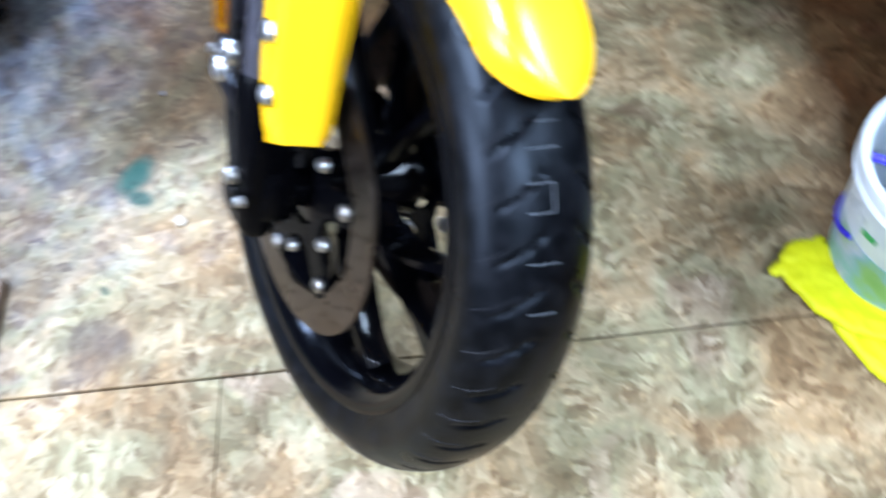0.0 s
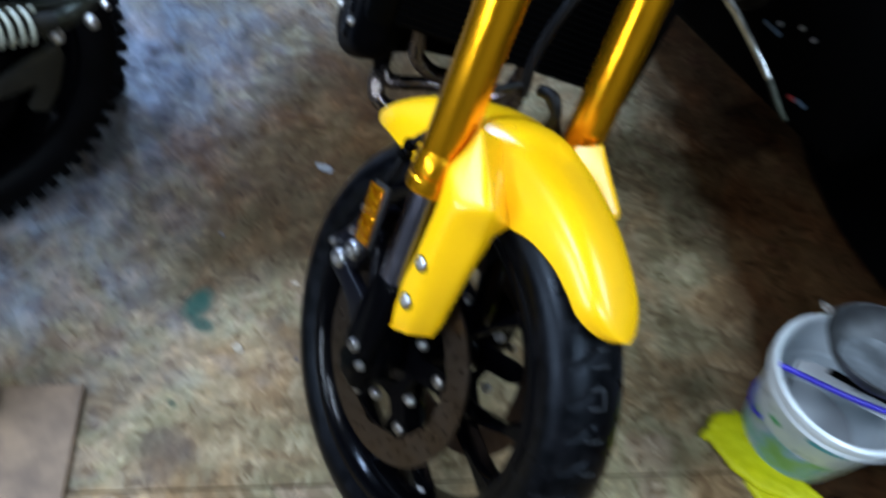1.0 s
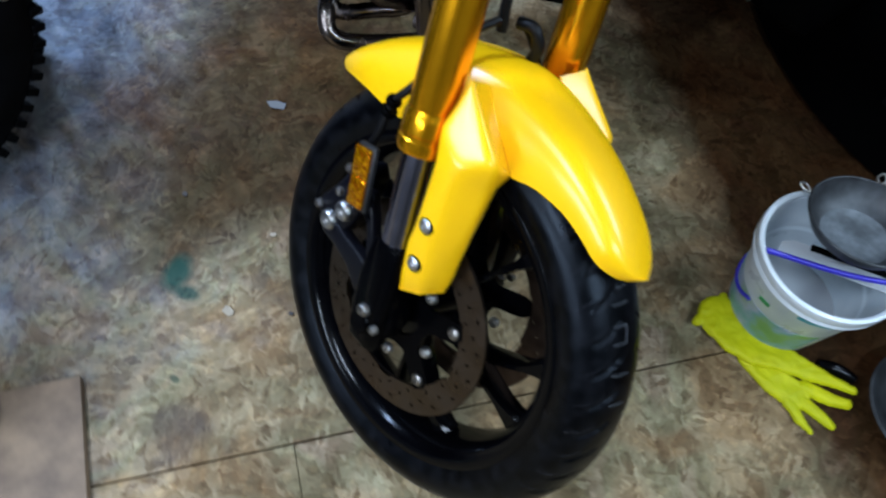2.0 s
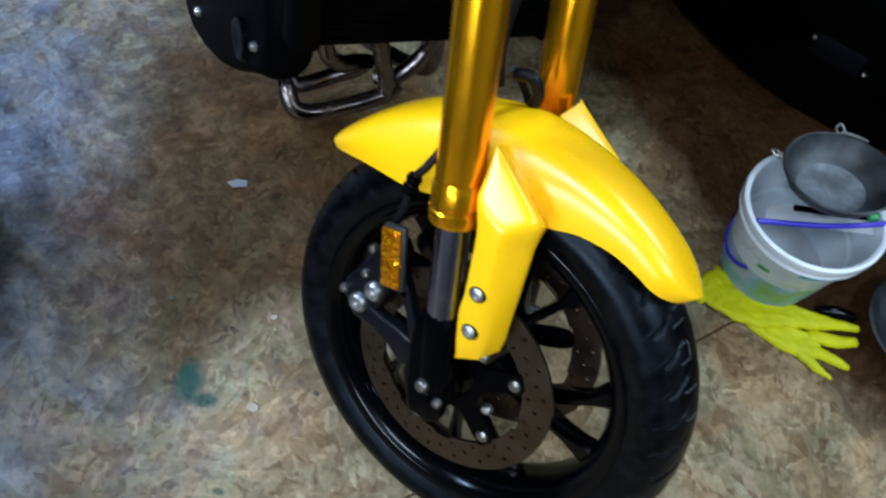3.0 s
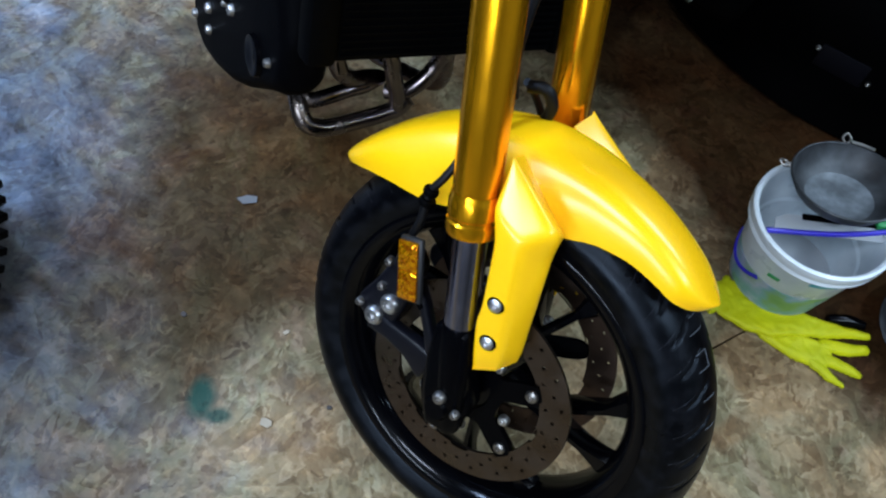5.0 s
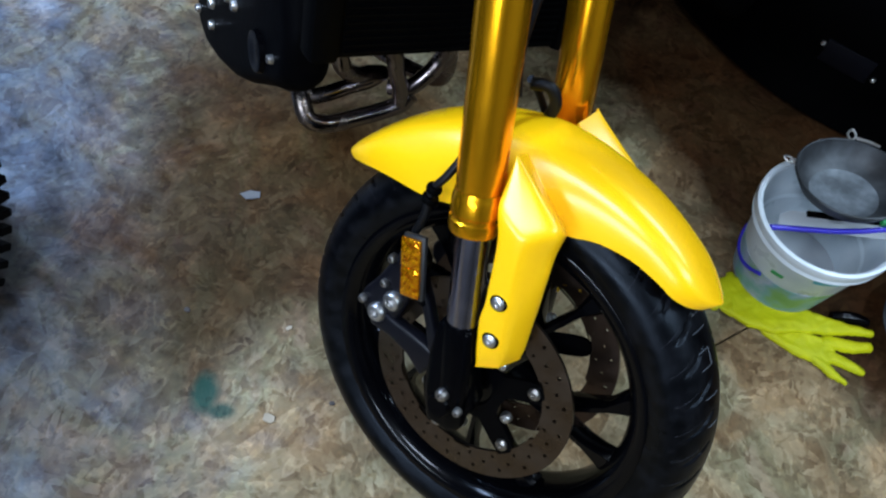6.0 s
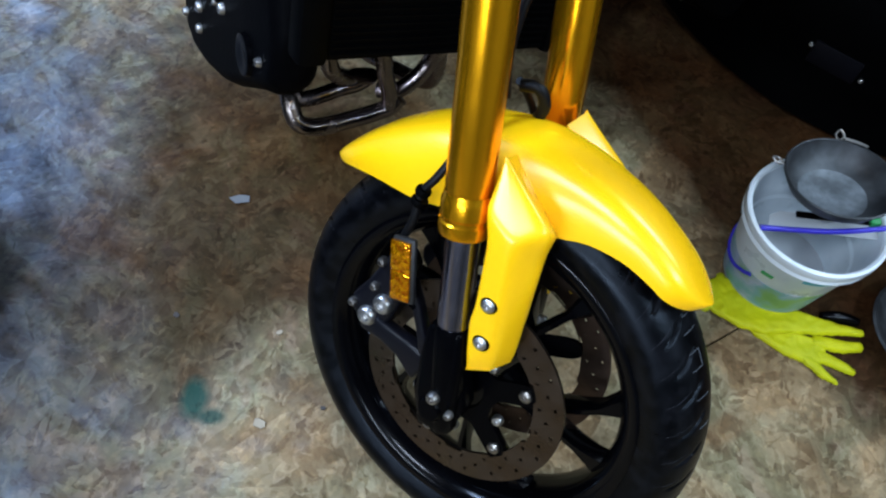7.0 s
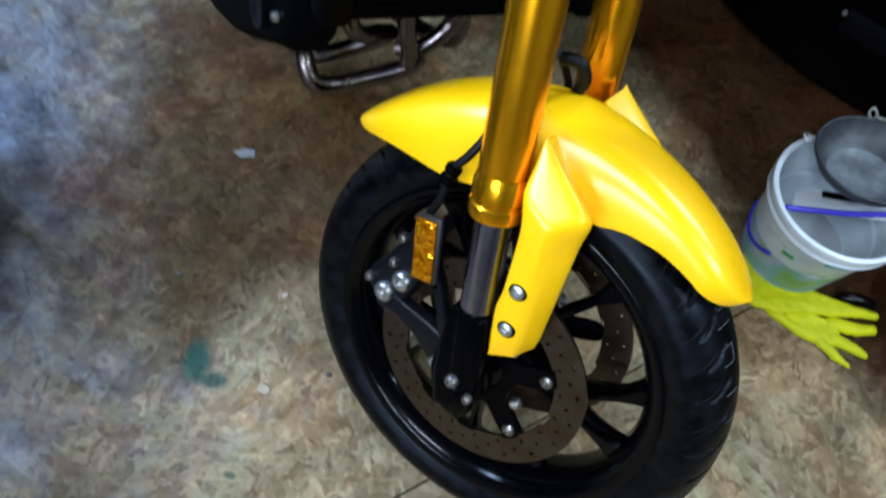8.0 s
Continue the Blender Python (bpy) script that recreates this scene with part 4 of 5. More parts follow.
HEADS = [
    [(-0.405, -0.112, 0.290), (-0.430, -0.106, 0.215), (-0.449, -0.097, 0.161), (-0.450, -0.085, 0.123), (-0.455, -0.057, 0.099), (-0.470, -0.025, 0.085), (-0.482, 0.004, 0.072)],
    [(-0.405, -0.040, 0.290), (-0.430, -0.030, 0.220), (-0.449, -0.019, 0.167), (-0.450, -0.005, 0.140), (-0.450, 0.007, 0.106), (-0.450, 0.024, 0.068), (-0.451, 0.034, 0.030)],
    [(-0.405, 0.055, 0.290), (-0.430, 0.075, 0.200), (-0.450, 0.081, 0.135), (-0.450, 0.073, 0.107), (-0.451, 0.054, 0.078), (-0.458, 0.040, 0.060), (-0.475, 0.020, 0.048)],
    [(-0.405, 0.100, 0.290), (-0.430, 0.092, 0.215), (-0.448, 0.086, 0.160), (-0.452, 0.099, 0.100), (-0.475, 0.100, 0.060), (-0.55, 0.070, 0.030), (-0.70, 0.02, -0.01)]]
exhaust = bpart("exhaust_header", joined(tube(P_LOW, 0.0145, 18), tube(P_HIGH, 0.0130, 18)), EXHAUST, "brown-tinted steel exhaust header pipes")
for line in HEADS:
    bpart("header_pipe", tube(line, 0.0135, 18), EXHAUST, "", exhaust)

# plain tail end: rear wheel and swingarm, which carry the bike
rear = bpart("rear_wheel", moved(tyre_mesh([(r, y * 1.4) for r, y in road_profile()], 96, lambda t, y: 0.0), Matrix.Translation((-1.42, 0, 0.0))), RUBBER, "black rear tyre")
bpart("rear_rim", moved(lathe([(0.225, -0.07), (0.20, -0.06), (0.19, 0.0), (0.20, 0.06), (0.225, 0.07), (0.215, 0.0)], 64, close=True), Matrix.Translation((-1.42, 0, 0.0))), BLACK_GLOSS, "", rear)
# tank, seat, headlight and bars over the engine: unseen, added for their shade
tank_rows = []
for i in range(17):
    f = i / 16
    x = -0.50 - 0.46 * f
    w = 0.150 * math.sin(math.pi * (0.16 + 0.62 * f)) ** 0.7
    h = 0.665 - 0.10 * f + 0.05 * math.sin(math.pi * f)
    tank_rows.append([(x, w * math.sin(a) * (1 - 0.18 * max(0, math.cos(a))), h + 0.105 * math.cos(a)) for a in (2 * math.pi * k / 24 for k in range(24))])
tank = grid_mesh(tank_rows, close_v=True)
for row in (range(24), range(16 * 24, 17 * 24)):
    tank.verts.ensure_lookup_table()
    tank.faces.new([tank.verts[k] for k in row])
bpart("fuel_tank", tank, YELLOW, "rounded yellow fuel tank")
seat_top = prism([(-0.94, 0.52), (-1.05, 0.55), (-1.30, 0.60), (-1.58, 0.66), (-1.56, 0.60), (-1.28, 0.53), (-1.00, 0.46)], -0.12, 0.12, 0.03, 3)
bpart("seat", seat_top, BLACK_PLASTIC, "black vinyl seat")
for sgn in (-1, 1):
    bpart("frame_spar", tube([(-0.40, sgn * 0.07, 0.60), (-0.60, sgn * 0.16, 0.50), (-0.86, sgn * 0.15, 0.30), (-0.90, sgn * 0.12, 0.06)], 0.032, 12), BLACK_CAST, "black frame spar")
lamp_at = on_fork(0, 0.72, 0.10)
wpart("headlight", turned([(0, 0.0), (0.0, 0.030), (0.25, 0.066), (0.7, 0.084), (0.95, 0.086), (1, 0.080), (1, 0.0)], lamp_at - Vector((0.07, 0, -0.01)), lamp_at + Vector((0.055, 0, -0.01)), 32), BLACK_GLOSS, "round black headlight shell")
bar_at = on_fork(0, 0.86)
wpart("handlebar", tube([bar_at + Vector((-0.16, -0.36, 0.0)), bar_at + Vector((-0.10, -0.22, 0.02)), bar_at + Vector((0, -0.08, 0.0)), bar_at + Vector((0, 0.08, 0.0)), bar_at + Vector((-0.10, 0.22, 0.02)), bar_at + Vector((-0.16, 0.36, 0.0))], 0.012, 12), BLACK_CAST, "black handlebar")
bpart("swingarm", tube([(-0.84, -0.12, 0.06), (-1.10, -0.13, 0.03), (-1.42, -0.13, 0.0)], 0.03, 12), BLACK_CAST, "black swingarm")

# ---- bucket with its strainer and tools ----
BK = Vector((0.267, 0.709, 0.0))


def bucket():
    b = tagged(new("bucket"), "cloudy white plastic bucket with printed sides, dirty water inside", "bucket")
    b.location = BK
    wall = lathe_z([(0.0, 0.004), (0.080, 0.004), (0.087, 0.012), (0.1125, 0.193), (0.1155, 0.204), (0.1115, 0.204), (0.1085, 0.193), (0.083, 0.013), (0.0, 0.010)], 72)
    part("wall", wall, BUCKET, b)
    part("rim", lathe_z([(0.1115, 0.196), (0.113, 0.211), (0.1175, 0.215), (0.122, 0.212), (0.1225, 0.198), (0.1185, 0.192), (0.1205, 0.184), (0.1145, 0.180)], 72, close=True), BUCKET_RIM, b, "rolled white rim")
    part("inner_ring", lathe_z([(0.0965, 0.125), (0.099, 0.133), (0.0995, 0.125)], 64, close=True), BUCKET_RIM, b)

    def band(a0, a1, z0, z1, mat, name, taper=0.0):
        rows = []
        for i in range(25):
            f = i / 24
            a = radians(a0 + (a1 - a0) * f)
            lo, hi = z0 + taper * f, z1 + taper * f
            row = []
            for k in range(4):
                z = lo + (hi - lo) * k / 3
                r = 0.087 + (z - 0.012) / 0.181 * 0.0255 + 0.0006
                row.append((r * math.cos(a), r * math.sin(a), z))
            rows.append(row)
        part(name, solid(grid_mesh(rows), 0.0005), mat, b)

    band(150, 330, 0.022, 0.104, PRINT, "printed_label")
    arc = []
    for i in range(13):
        f = i / 12
        a, z = radians(178 + 74 * f), 0.080 - 0.075 * f + 0.095 * f * f
        r = 0.087 + (z - 0.012) / 0.181 * 0.0255 + 0.0015
        arc.append((r * math.cos(a), r * math.sin(a), z))
    part("blue_stripe", tube(arc, lambda f: 0.0028 + 0.0012 * f, 8), BLUE, b)
    band(258, 270, 0.126, 0.136, GREEN, "green_mark", 0.004)
    band(292, 325, 0.158, 0.172, TEAL, "teal_mark")
    part("water", lathe_z([(0.0, 0.050), (0.0885, 0.050)], 48), material("grey_water", (0.40, 0.42, 0.44), 0.2, grain=0.05), b)
    return b


bucket()


def strainer():
    s = tagged(new("strainer"), "round dark wire-mesh strainer with steel rim on the bucket", "strainer")
    at = Vector((0.260, 0.757, 0.259))
    tilt = Matrix.Translation(at) @ Matrix.Rotation(radians(-4), 4, "X") @ Matrix.Rotation(radians(-7), 4, "Y") @ Matrix.Scale(0.98, 4)
    bowl = lathe_z([(0.058, -0.037), (0.070, -0.032), (0.080, -0.023), (0.088, -0.010), (0.093, 0.003)], 64)
    part("mesh_bowl", moved(solid(bowl, 0.0012), tilt), WIRE, s, "fine dark wire mesh")
    # paler base colour stands in for the bucket seen through the mesh
    floor_of_bowl = lathe_z([(0.0, -0.045), (0.030, -0.043), (0.046, -0.0405), (0.0585, -0.0366)], 64)
    part("mesh_base", moved(solid(floor_of_bowl, 0.0012), tilt), WIRE_PALE, s, "wire mesh base, pale for the bucket seen through")
    ring = []
    for i in range(65):
        a = 2 * math.pi * i / 64
        ring.append((0.0935 * math.cos(a), 0.0935 * math.sin(a), 0.004))
    part("rim_wire", moved(tube(ring, 0.0022, 8, 1), tilt), WIRE, s)
    for a in (197, 112):
        ca, sa = math.cos(radians(a)), math.sin(radians(a))
        loop = [(0.094 * ca, 0.094 * sa, 0.002), (0.106 * ca - 0.007 * sa, 0.106 * sa + 0.007 * ca, 0.006), (0.116 * ca, 0.116 * sa, 0.010), (0.106 * ca + 0.007 * sa, 0.106 * sa - 0.007 * ca, 0.006), (0.094 * ca, 0.094 * sa, 0.002)]
        part("hook", moved(tube(loop, 0.0020, 8), tilt), BOLT_DULL, s)
    strap = []
    for i in range(9):
        a = radians(84 + i * 3)
        strap.append([(r * math.cos(a), r * math.sin(a), z) for r, z in ((0.093, 0.008), (0.099, 0.009))])
    part("rim_strap", moved(solid(grid_mesh(strap), 0.001), tilt), BOLT_DULL, s, "steel strap")


strainer()


def rod():
    t = tagged(new("blue_rod"), "thin blue plastic rod lying across the bucket rim", "rod")
    a, b = Vector((0.200, 0.617, 0.2125)), Vector((0.405, 0.800, 0.2125))
    mid = (a + b) / 2 + Vector((0.004, -0.006, -0.004))
    part("shaft", tube([a, mid, b], 0.0048, 14), BLUE, t)
    part("tip", tube([b - (b - a).normalized() * 0.004, b + (b - a).normalized() * 0.030], 0.0062, 14), WHITE, t)


rod()


def scraper():
    b = tagged(new("scraper"), "white plastic scraper with black blade and green grip in the bucket", "scraper")
    ex = Vector((0.835, 0.550, 0))
    m = frame_matrix(Vector((0.284, 0.708, 0.192)), ex, Vector((-ex.y, ex.x, 0)), Vector((0, 0, 1)))
    card = [(-0.096, 0.010), (-0.060, 0.013), (0.090, 0.013), (0.098, 0.004), (0.098, -0.016), (0.060, -0.024), (-0.070, -0.024), (-0.090, -0.014)]
    bm = moved(prism(card, -0.0012, 0.0012, 0.0004, 1), Matrix.Rotation(radians(-90), 4, "X") @ Matrix.Diagonal((1, 1, -1, 1)))
    bmesh.ops.recalc_face_normals(bm, faces=bm.faces[:])
    part("plate", moved(bm, m), WHITE, b)
    part("blade", moved(box(0.125, 0.011, 0.006, (0.018, 0.019, 0.004), 0.0015), m), BLACK_PLASTIC, b)
    part("grip", moved(box(0.052, 0.017, 0.014, (0.106, 0.019, 0.006), 0.005), m), GREEN, b)


scraper()


# ---- glove ----
def glove():
    g = tagged(new("rubber_glove"), "crumpled yellow-green rubber glove lying on the floor under the bucket", "glove")

    def puffed(spans, height, lift, seed):
        """A limp skin over a chain of tapered lobes, wrinkled, with its edge on the floor or on the layer below."""
        step = 0.0022
        xs = [p[0] for sp in spans for p in sp]
        ys = [p[1] for sp in spans for p in sp]
        x0, y0, x1, y1 = min(xs) - 0.06, min(ys) - 0.06, max(xs) + 0.06, max(ys) + 0.06
        nx, ny = int((x1 - x0) / step), int((y1 - y0) / step)

        def inside(x, y):
            best = -1.0
            for (ax, ay, ar), (bx, by, br) in spans:
                dx, dy = bx - ax, by - ay
                f = min(1, max(0, ((x - ax) * dx + (y - ay) * dy) / (dx * dx + dy * dy)))
                best = max(best, ar + (br - ar) * f - math.hypot(x - ax - f * dx, y - ay - f * dy))
            return best + 0.0014 * noise.noise(Vector((x, y, seed)) * 45)

        bm = bmesh.new()
        top, low = {}, {}
        for i in range(nx):
            for j in range(ny):
                x, y = x0 + i * step, y0 + j * step
                d = inside(x, y)
                if d < 0:
                    continue
                e = min(1, d / (height * 1.0))
                fold = abs(noise.noise(Vector((x * 26, y * 38, seed)))) * 0.55 + 0.25 * abs(noise.noise(Vector((x * 60, y * 60, seed + 4))))
                h = height * math.sqrt(max(0, 1 - (1 - e) ** 2)) * (1.0 - fold)
                top[i, j] = bm.verts.new((x, y, lift + 0.002 + h))
                low[i, j] = bm.verts.new((x, y, lift + 0.0005))
        for i, j in top:
            ring = [(i, j), (i + 1, j), (i + 1, j + 1), (i, j + 1)]
            if all(k in top for k in ring):
                bm.faces.new([top[k] for k in ring])
                bm.faces.new([low[k] for k in ring][::-1])
        bmesh.ops.delete(bm, geom=[v for v in bm.verts if not v.link_faces], context="VERTS")
        rim_t = [e for e in bm.edges if len(e.link_faces) == 1]
        pair = {}
        for k in top:
            if top[k].is_valid and low[k].is_valid:
                pair[top[k]] = low[k]
        for e in rim_t:
            a, b = e.verts
            if a in pair and b in pair:
                bm.faces.new((a, b, pair[b], pair[a]))
        for _ in range(3):
            bmesh.ops.smooth_vert(bm, verts=bm.verts[:], factor=0.5, use_axis_x=True, use_axis_y=True, use_axis_z=True)
        bmesh.ops.recalc_face_normals(bm, faces=bm.faces[:])
        return bm

    part("palm", puffed([((0.305, 0.592, 0.017), (0.360, 0.604, 0.030)), ((0.360, 0.604, 0.030), (0.402, 0.614, 0.030))], 0.012, 0.0, 1.0), GLOVE, g)
    back = [((0.199, 0.640, 0.010), (0.207, 0.560, 0.010)), ((0.224, 0.604, 0.043), (0.268, 0.603, 0.040)), ((0.268, 0.603, 0.040), (0.300, 0.610, 0.034)), ((0.300, 0.610, 0.034), (0.345, 0.643, 0.028)), ((0.345, 0.643, 0.028), (0.383, 0.660, 0.021)), ((0.383, 0.660, 0.021), (0.420, 0.682, 0.014)), ((0.420, 0.682, 0.014), (0.456, 0.703, 0.009))]
    part("cuff", puffed(back, 0.011, 0.010, 7.0), GLOVE, g)
    fingers = (((0.402, 0.638, 0.015), (0.443, 0.658, 0.0145), (0.466, 0.678, 0.012)), ((0.408, 0.612, 0.015), (0.452, 0.624, 0.0125), (0.477, 0.627, 0.009)), ((0.398, 0.598, 0.014), (0.440, 0.588, 0.010), (0.462, 0.588, 0.007)))
    for k, (a, b, c) in enumerate(fingers):
        part("finger", puffed([(a, b), (b, c)], 0.012, 0.004 if k == 0 else 0.0, 11.0 + 3 * k), GLOVE, g)


glove()


def dark_tool():
    t = tagged(new("tool_handle"), "black moulded tool handle lying behind the glove", "tool")
    part("grip", tube([(0.385, 0.690, 0.012), (0.415, 0.710, 0.013), (0.445, 0.722, 0.013)], lambda f: 0.008 + 0.004 * math.sin(math.pi * f), 14), BLACK_GLOSS, t)


dark_tool()


def bowl():
    t = tagged(new("metal_bowl"), "shallow grey metal bowl on the floor beside the glove", "bowl")
    t.location = (0.560, 0.780, 0.0)
    part("dish", lathe_z([(0.0, 0.003), (0.075, 0.003), (0.098, 0.020), (0.108, 0.034), (0.113, 0.036), (0.108, 0.038), (0.095, 0.024), (0.072, 0.007), (0.0, 0.006)], 56), WIRE, t)


bowl()


# ---- loose bits on the floor ----
def plank():
    t = tagged(new("wood_offcut"), "short worn brown board lying on the floor", "board")
    d1 = Vector((0.198, -0.072, 0)).normalized()
    o = Vector((-0.262, -0.363, 0.010))
    m = frame_matrix(o, d1, Vector((d1.y, -d1.x, 0)), Vector((0, 0, 1)))
    bm = box(0.205, 0.16, 0.020, (0.0845, 0.08, 0.0005), 0.002)
    part("board_piece", rough_up(moved(bm, m), 0.0012, 30), WOOD, t)
    dark_wood = material("weathered_edge", (0.07, 0.035, 0.022), 0.8, grain=0.3, grain_scale=50, bump=0.4, bump_scale=90)
    part("sawn_edge", rough_up(moved(box(0.003, 0.158, 0.018, (0.1885, 0.08, 0.0), 0.001), m), 0.0008, 40), dark_wood, t, "dark weathered sawn edge")


plank()


def scrap():
    t = tagged(new("paper_scrap"), "small torn pale paper scrap on the floor", "scrap")
    bm = bmesh.new()
    pts = [(-0.628, 0.166), (-0.607, 0.163), (-0.592, 0.184), (-0.599, 0.193), (-0.618, 0.184)]
    vs = [bm.verts.new((x, y, 0.003 + 0.004 * (i % 2))) for i, (x, y) in enumerate(pts)]
    bm.faces.new(vs)
    part("paper", solid(bm, 0.0008), SCRAP, t)


scrap()


def wood_chip(x, y, size, turn, pale):
    """A splinter of wood lying on the boards."""
    t = tagged(new("wood_chip"), "small pale wood chip lying on the floor" if pale else "small dark wood chip lying on the floor", "wood chip", "wood chips on the floor")
    outline = [(-1.0, -0.5), (-0.4, -0.75), (0.7, -0.6), (1.0, 0.1), (0.5, 0.65), (-0.8, 0.55)]
    bm = moved(prism([(a * size, b * size) for a, b in outline], 0.0, 0.003, 0.0006, 1), Matrix.Rotation(radians(90), 4, "X"))
    part("chip", moved(bm, Matrix.Translation((x, y, 0.0006)) @ Matrix.Rotation(radians(turn), 4, "Z")), CHIP_PALE if pale else CHIP_DARK, t)


CHIP_PALE = material("pale_chip", (0.36, 0.29, 0.20), 0.7, grain=0.2, grain_scale=120)
CHIP_DARK = material("dark_chip", (0.05, 0.04, 0.035), 0.7, grain=0.2, grain_scale=120)
for spot in ((-0.261, -0.113, 0.011, 20, True), (-0.352, 0.025, 0.006, 70, True), (-0.200, -0.027, 0.005, 40, False), (-0.513, -0.067, 0.006, 10, False)):
    wood_chip(*spot)


def cup():
    t = tagged(new("plastic_tub"), "pale green plastic tub standing on the floor", "tub")
    t.location = (-0.30, -0.535, 0.0)
    part("tub_wall", lathe_z([(0.0, 0.002), (0.040, 0.002), (0.050, 0.075), (0.053, 0.078), (0.049, 0.079), (0.046, 0.074), (0.037, 0.006), (0.0, 0.006)], 40), material("pale_green", (0.50, 0.66, 0.46), 0.4, grain=0.05), t)


cup()


# ---- dirt bike ----
def dirt_bike():
    d = tagged(new("dirt_bike"), "muddy dirt bike rear end with knobbly tyre and white spring", "motorcycle")
    h = Vector((-0.345, 0.939, 0.0))
    nrm = Vector((-0.939, -0.345, 0.0))
    M = frame_matrix(Vector((-0.730, -0.430, 0.318)), h, nrm, Vector((0, 0, 1)))
    carcass = [(0.300, 0.0), (0.297, 0.030), (0.285, 0.050), (0.262, 0.056), (0.240, 0.048), (0.228, 0.036), (0.226, 0.0), (0.228, -0.036), (0.240, -0.048), (0.262, -0.056), (0.285, -0.050), (0.297, -0.030)]
    tyre = part("tyre", moved(lathe(carcass, 96, close=True), M), KNOBBLY, d, "black knobbly off-road tyre")
    knob_mesh = bpy.data.meshes.new("knob")
    bm = box(0.024, 0.020, 0.0145, (0, 0, 0), 0.002, 1)
    bm.to_mesh(knob_mesh)
    bm.free()
    knob_mesh.materials.append(KNOBBLY)
    for k in range(60):
        for y, r in ((-0.045, 0.2945), (0.045, 0.2945), (-0.014, 0.307), (0.016, 0.307)):
            a = 2 * math.pi * (k + (0.5 if abs(y) < 0.03 else 0)) / 60
            knob = new("knob", knob_mesh)
            knob.parent = tyre
            knob.matrix_local = M @ Matrix.Rotation(-a, 4, "Y") @ Matrix.Translation((r, y, 0))
    part("rim", moved(lathe([(0.228, -0.03), (0.222, -0.032), (0.212, -0.02), (0.210, 0.0), (0.212, 0.02), (0.222, 0.032), (0.228, 0.03), (0.218, 0.0)], 80, close=True), M), BLACK_CAST, d)
    # black box added behind the wheel to keep its openings dark
    part("wheel_backing", moved(box(0.86, 0.05, 0.70, (-0.08, 0.12, 0.04), 0.03, 3), M), BLACK_PLASTIC, d)
    part("hub", moved(lathe([(0.0, -0.06), (0.045, -0.06), (0.05, -0.045), (0.03, -0.03), (0.03, 0.03), (0.05, 0.045), (0.045, 0.06), (0.0, 0.06)], 32), M), BLACK_CAST, d)
    for k in range(18):
        a = 2 * math.pi * k / 18
        s = 1 if k % 2 else -1
        b = a + 0.5 * (1 if k % 4 < 2 else -1)
        part("spoke", moved(tube([(0.045 * math.cos(a), s * 0.045, 0.045 * math.sin(a)), (0.212 * math.cos(b), s * 0.006, 0.212 * math.sin(b))], 0.002, 6), M), BLACK_CAST, d)
    part("sprocket", moved(lathe([(0.10, -0.068), (0.105, -0.068), (0.105, -0.062), (0.06, -0.062), (0.06, -0.068)], 60, close=True), M), BLACK_CAST, d)
    part("swingarm", moved(tube([(0.03, -0.095, 0.02), (-0.20, -0.10, 0.05), (-0.50, -0.09, 0.09)], 0.026, 12), M), OLIVE, d, "muddy swingarm")
    part("axle_block", moved(box(0.09, 0.022, 0.05, (0.01, -0.105, 0.02), 0.006), M), OLIVE, d)
    arm = part("link_arm", moved(tube([(0.140, -0.120, 0.088), (0.165, -0.122, 0.092), (0.195, -0.120, 0.092), (0.240, -0.112, 0.100)], lambda f: 0.019 - 0.007 * f, 14), M), ALU, d, "dull alloy link arm")
    for x, z, r in ((0.156, 0.085, 0.012), (0.214, 0.084, 0.011), (0.242, 0.104, 0.007)):
        part("link_bolt", moved(socket_bolt((x, -0.140, z), (0, -1, 0), r, 0.010), M), BOLT, arm)
    plate = prism([(0.048, 0.000), (0.059, 0.032), (0.105, 0.043), (0.162, 0.054), (0.166, 0.026), (0.141, -0.026), (0.112, -0.060), (0.085, -0.043), (0.113, -0.003), (0.075, -0.002)], -0.122, -0.108, 0.004)
    part("frame_gusset", moved(plate, M), OLIVE, d, "muddy olive frame gusset")
    part("brake_line", moved(tube([(0.02, -0.118, 0.20), (0.10, -0.125, 0.150), (0.170, -0.125, 0.125), (0.225, -0.118, 0.115)], 0.005, 10), M), ALU, d)
    coil = [(0.024 * math.cos(t * 0.7), 0.024 * math.sin(t * 0.7), t * 0.0017) for t in range(0, 100)]
    sm = M @ Matrix.Translation((0.132, -0.135, 0.112)) @ Matrix.Rotation(radians(-74), 4, "Y")
    part("spring", moved(tube(coil, 0.0044, 10, 2), sm), SPRING, d, "white coil spring")
    part("damper", moved(tube([(0, 0, -0.03), (0, 0, 0.26)], 0.016, 16), sm), OLIVE, d)


dirt_bike()


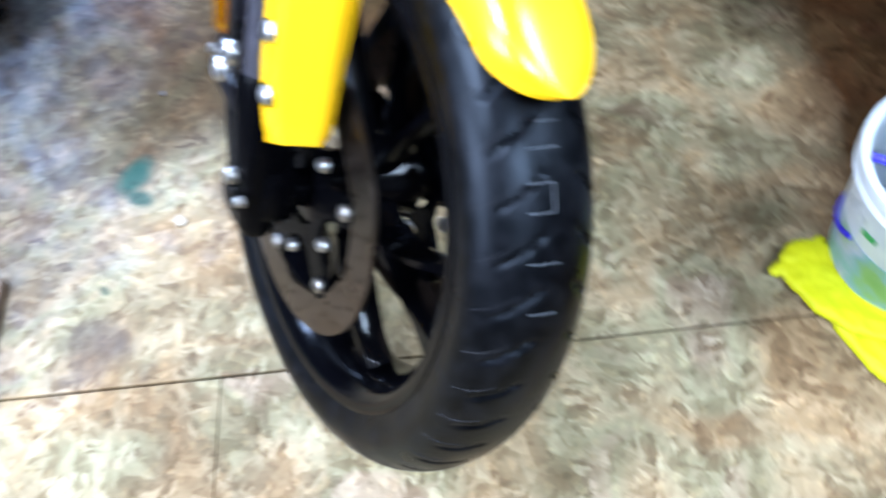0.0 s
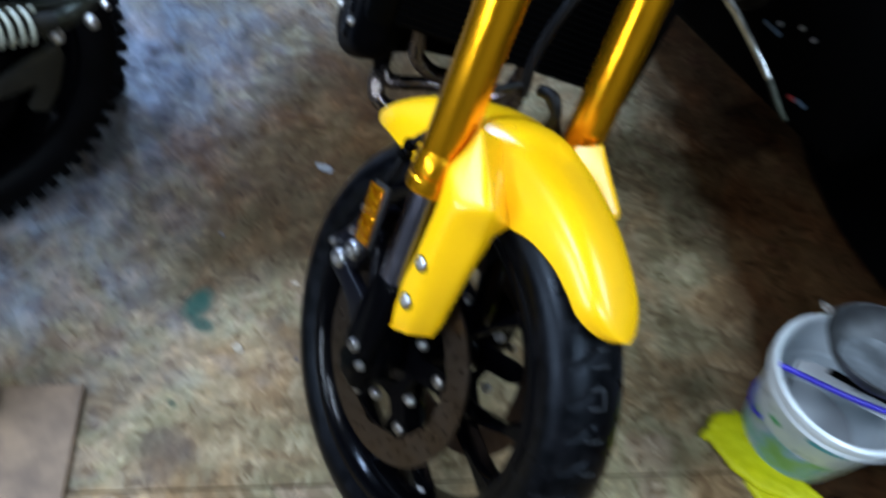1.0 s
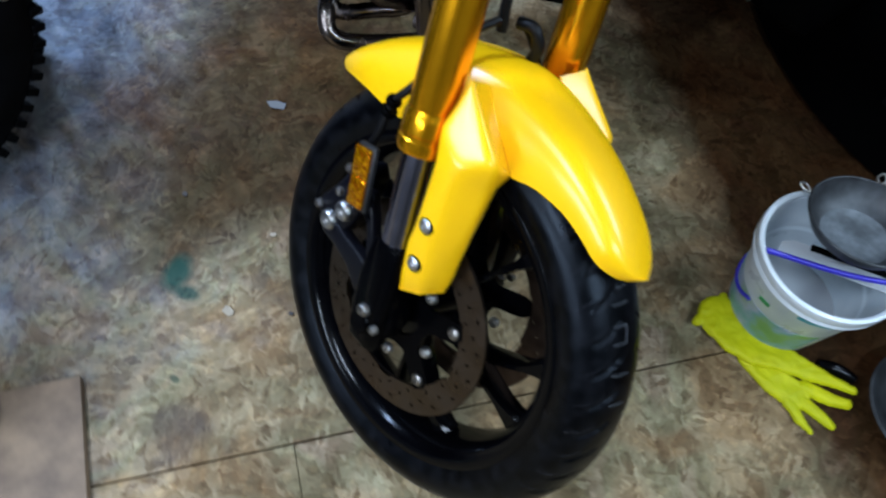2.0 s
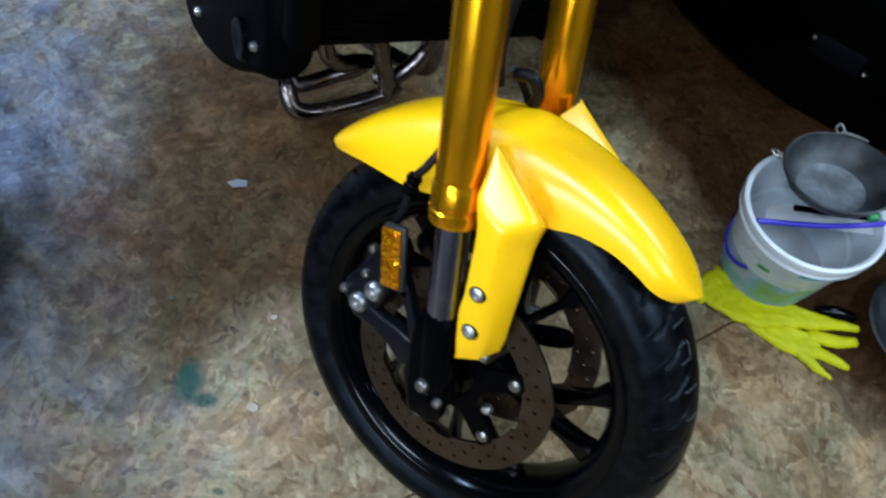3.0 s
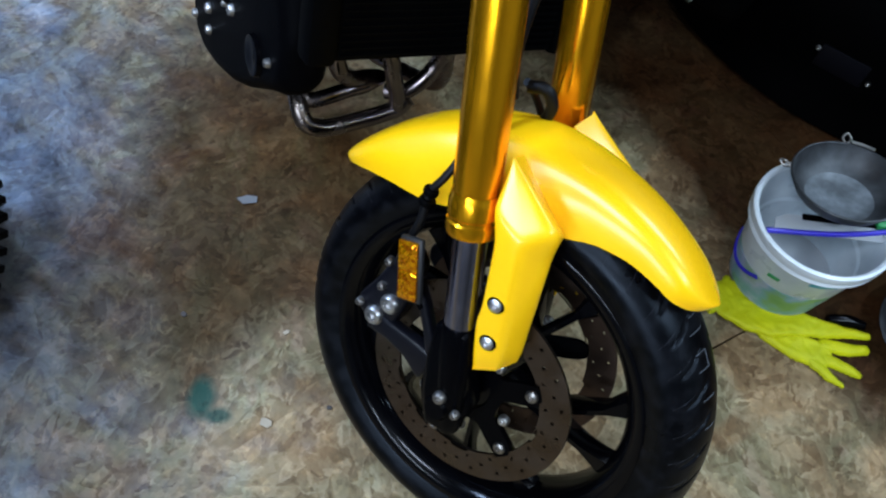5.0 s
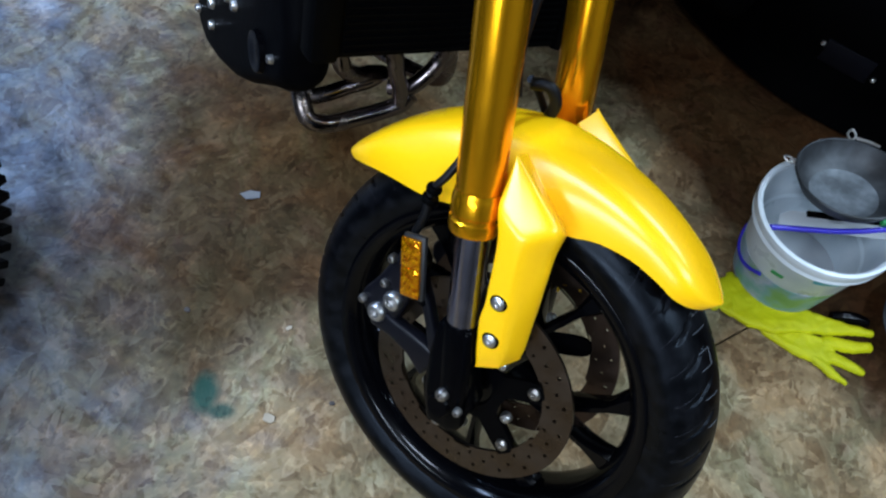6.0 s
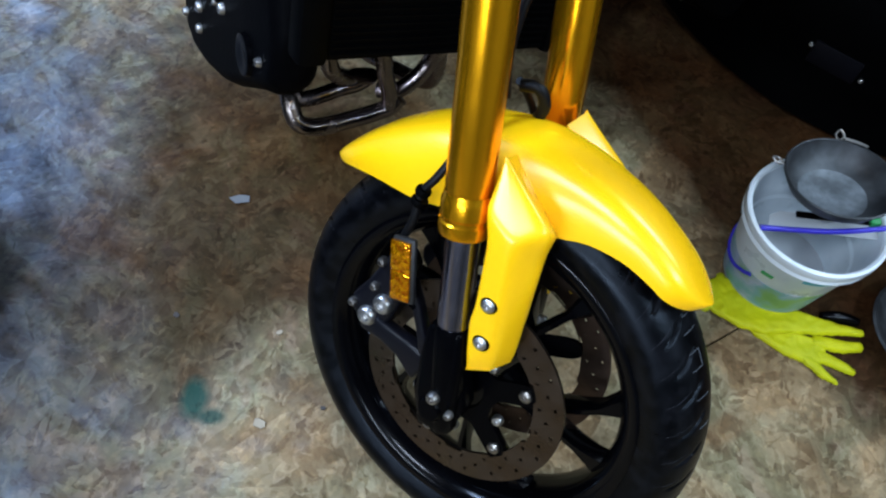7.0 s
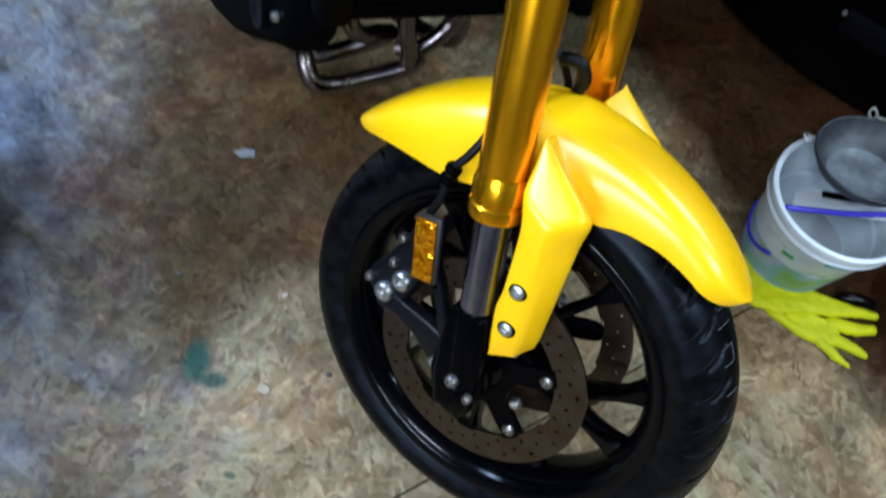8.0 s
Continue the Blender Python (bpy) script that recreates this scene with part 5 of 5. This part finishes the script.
# ---- black motorcycle ----
def black_bike():
    d = tagged(new("black_motorcycle"), "black motorcycle with dark fairing and chrome lever, standing in shade", "motorcycle")
    h = Vector((0.975, -0.222, 0.0))
    nrm = Vector((0.222, 0.975, 0.0))
    M = frame_matrix(Vector((0.15, 1.20, 0.0)), h, nrm, Vector((0, 0, 1)))
    tyre = part("tyre", moved(tyre_mesh(road_profile(), 120, lambda t, y: 0.0), M @ Matrix.Translation((0.55, 0.16, 0.298))), RUBBER, d, "black road tyre")
    part("rim", moved(lathe([(0.2285, -0.052), (0.215, -0.048), (0.20, -0.02), (0.20, 0.02), (0.215, 0.048), (0.2285, 0.052), (0.222, 0.0)], 80, close=True), M @ Matrix.Translation((0.55, 0.16, 0.298))), BLACK_GLOSS, d)
    # lower fairing, close to the floor, bowed in plan
    rows = []
    for i in range(33):
        x = -0.75 + 1.6 * i / 32
        e = abs(x - 0.15)
        y0 = 1.122 + (0.72 * e * e if e < 0.45 else 0.146 + 0.648 * (e - 0.45))
        row = []
        for k in range(13):
            g = k / 12
            row.append((x, y0 + 0.10 * g + 0.02 * math.sin(3 * math.pi * g), 0.012 + 0.55 * g))
        rows.append(row)
    part("lower_fairing", solid(grid_mesh(rows), 0.004), BLACK_PLASTIC, d, "dull black lower fairing")
    part("belly", moved(box(1.00, 0.10, 0.20, (-0.15, 0.14, 0.16), 0.03, 3), M), BLACK_CAST, d)
    # body block added along the joints so its edge shades the floor
    turn = frame_matrix(JOINT * 0 + SEAM * 1.10, ACROSS, SEAM, Vector((0, 0, 1)))
    part("tank", moved(box(1.9, 0.34, 0.26, (-0.25, 0.17, 0.49), 0.05, 4), turn), BLACK_PLASTIC, d)
    part("panel", moved(box(0.16, 0.006, 0.10, (0.02, -0.09, 0.40), 0.002), M), BLACK_GLOSS, d)
    for x, z in ((0.05, 0.45), (0.20, 0.36), (-0.1, 0.50)):
        part("fairing_bolt", moved(socket_bolt((x, -0.095, z), (0, -1, 0), 0.007, 0.006), M), BOLT_DULL, d)
    for x, y, z in ((0.080, 1.158, 0.160), (0.202, 1.157, 0.139)):
        part("fairing_bolt", socket_bolt((x, y, z), (0, -1, 0.2), 0.0055, 0.006), BOLT, d)
    part("vent_panel", box(0.105, 0.006, 0.055, (0.138, 1.155, 0.150), 0.002), BLACK_ANODISED, d)
    lever = [(-0.118, 0.806, 0.382), (-0.140, 0.806, 0.392), (-0.182, 0.803, 0.420), (-0.228, 0.784, 0.460), (-0.258, 0.756, 0.500), (-0.290, 0.735, 0.540), (-0.36, 0.80, 0.60), (-0.42, 0.92, 0.62)]
    stand = part("lever", tube(lever[2:], lambda f: 0.0056 + 0.004 * f, 14), CHROME, d, "polished chrome pedal lever")
    part("lever_end", tube(lever[:4], 0.0050, 12), ALU, stand, "dull lower end of the lever")
    red = material("red_badge", (0.30, 0.02, 0.02), 0.4, grain=0.1)
    grey = material("grey_badge", (0.06, 0.09, 0.13), 0.4, grain=0.1)
    for at, length, mat in (((-0.209, 0.949, 0.313), 0.016, red), ((-0.188, 0.949, 0.318), 0.026, grey), ((-0.318, 0.949, 0.392), 0.045, grey)):
        part("badge", box(length, 0.004, 0.008, at, 0.001), mat, d)
    part("engine_case", box(0.60, 0.20, 0.34, (-0.36, 1.05, 0.42), 0.03, 3), BLACK_PLASTIC, d)
    part("engine_cover", moved(lathe([(0.0, -0.02), (0.06, -0.02), (0.075, -0.01), (0.08, 0.0), (0.0, 0.0)], 40), Matrix.Translation((-0.42, 0.949, 0.45))), BLACK_GLOSS, d)
    for x, z in ((-0.262, 0.432), (-0.230, 0.429), (-0.306, 0.410)):
        part("case_bolt", socket_bolt((x, 0.948, z), (0, -1, 0.4), 0.005, 0.006), BOLT, d)


black_bike()
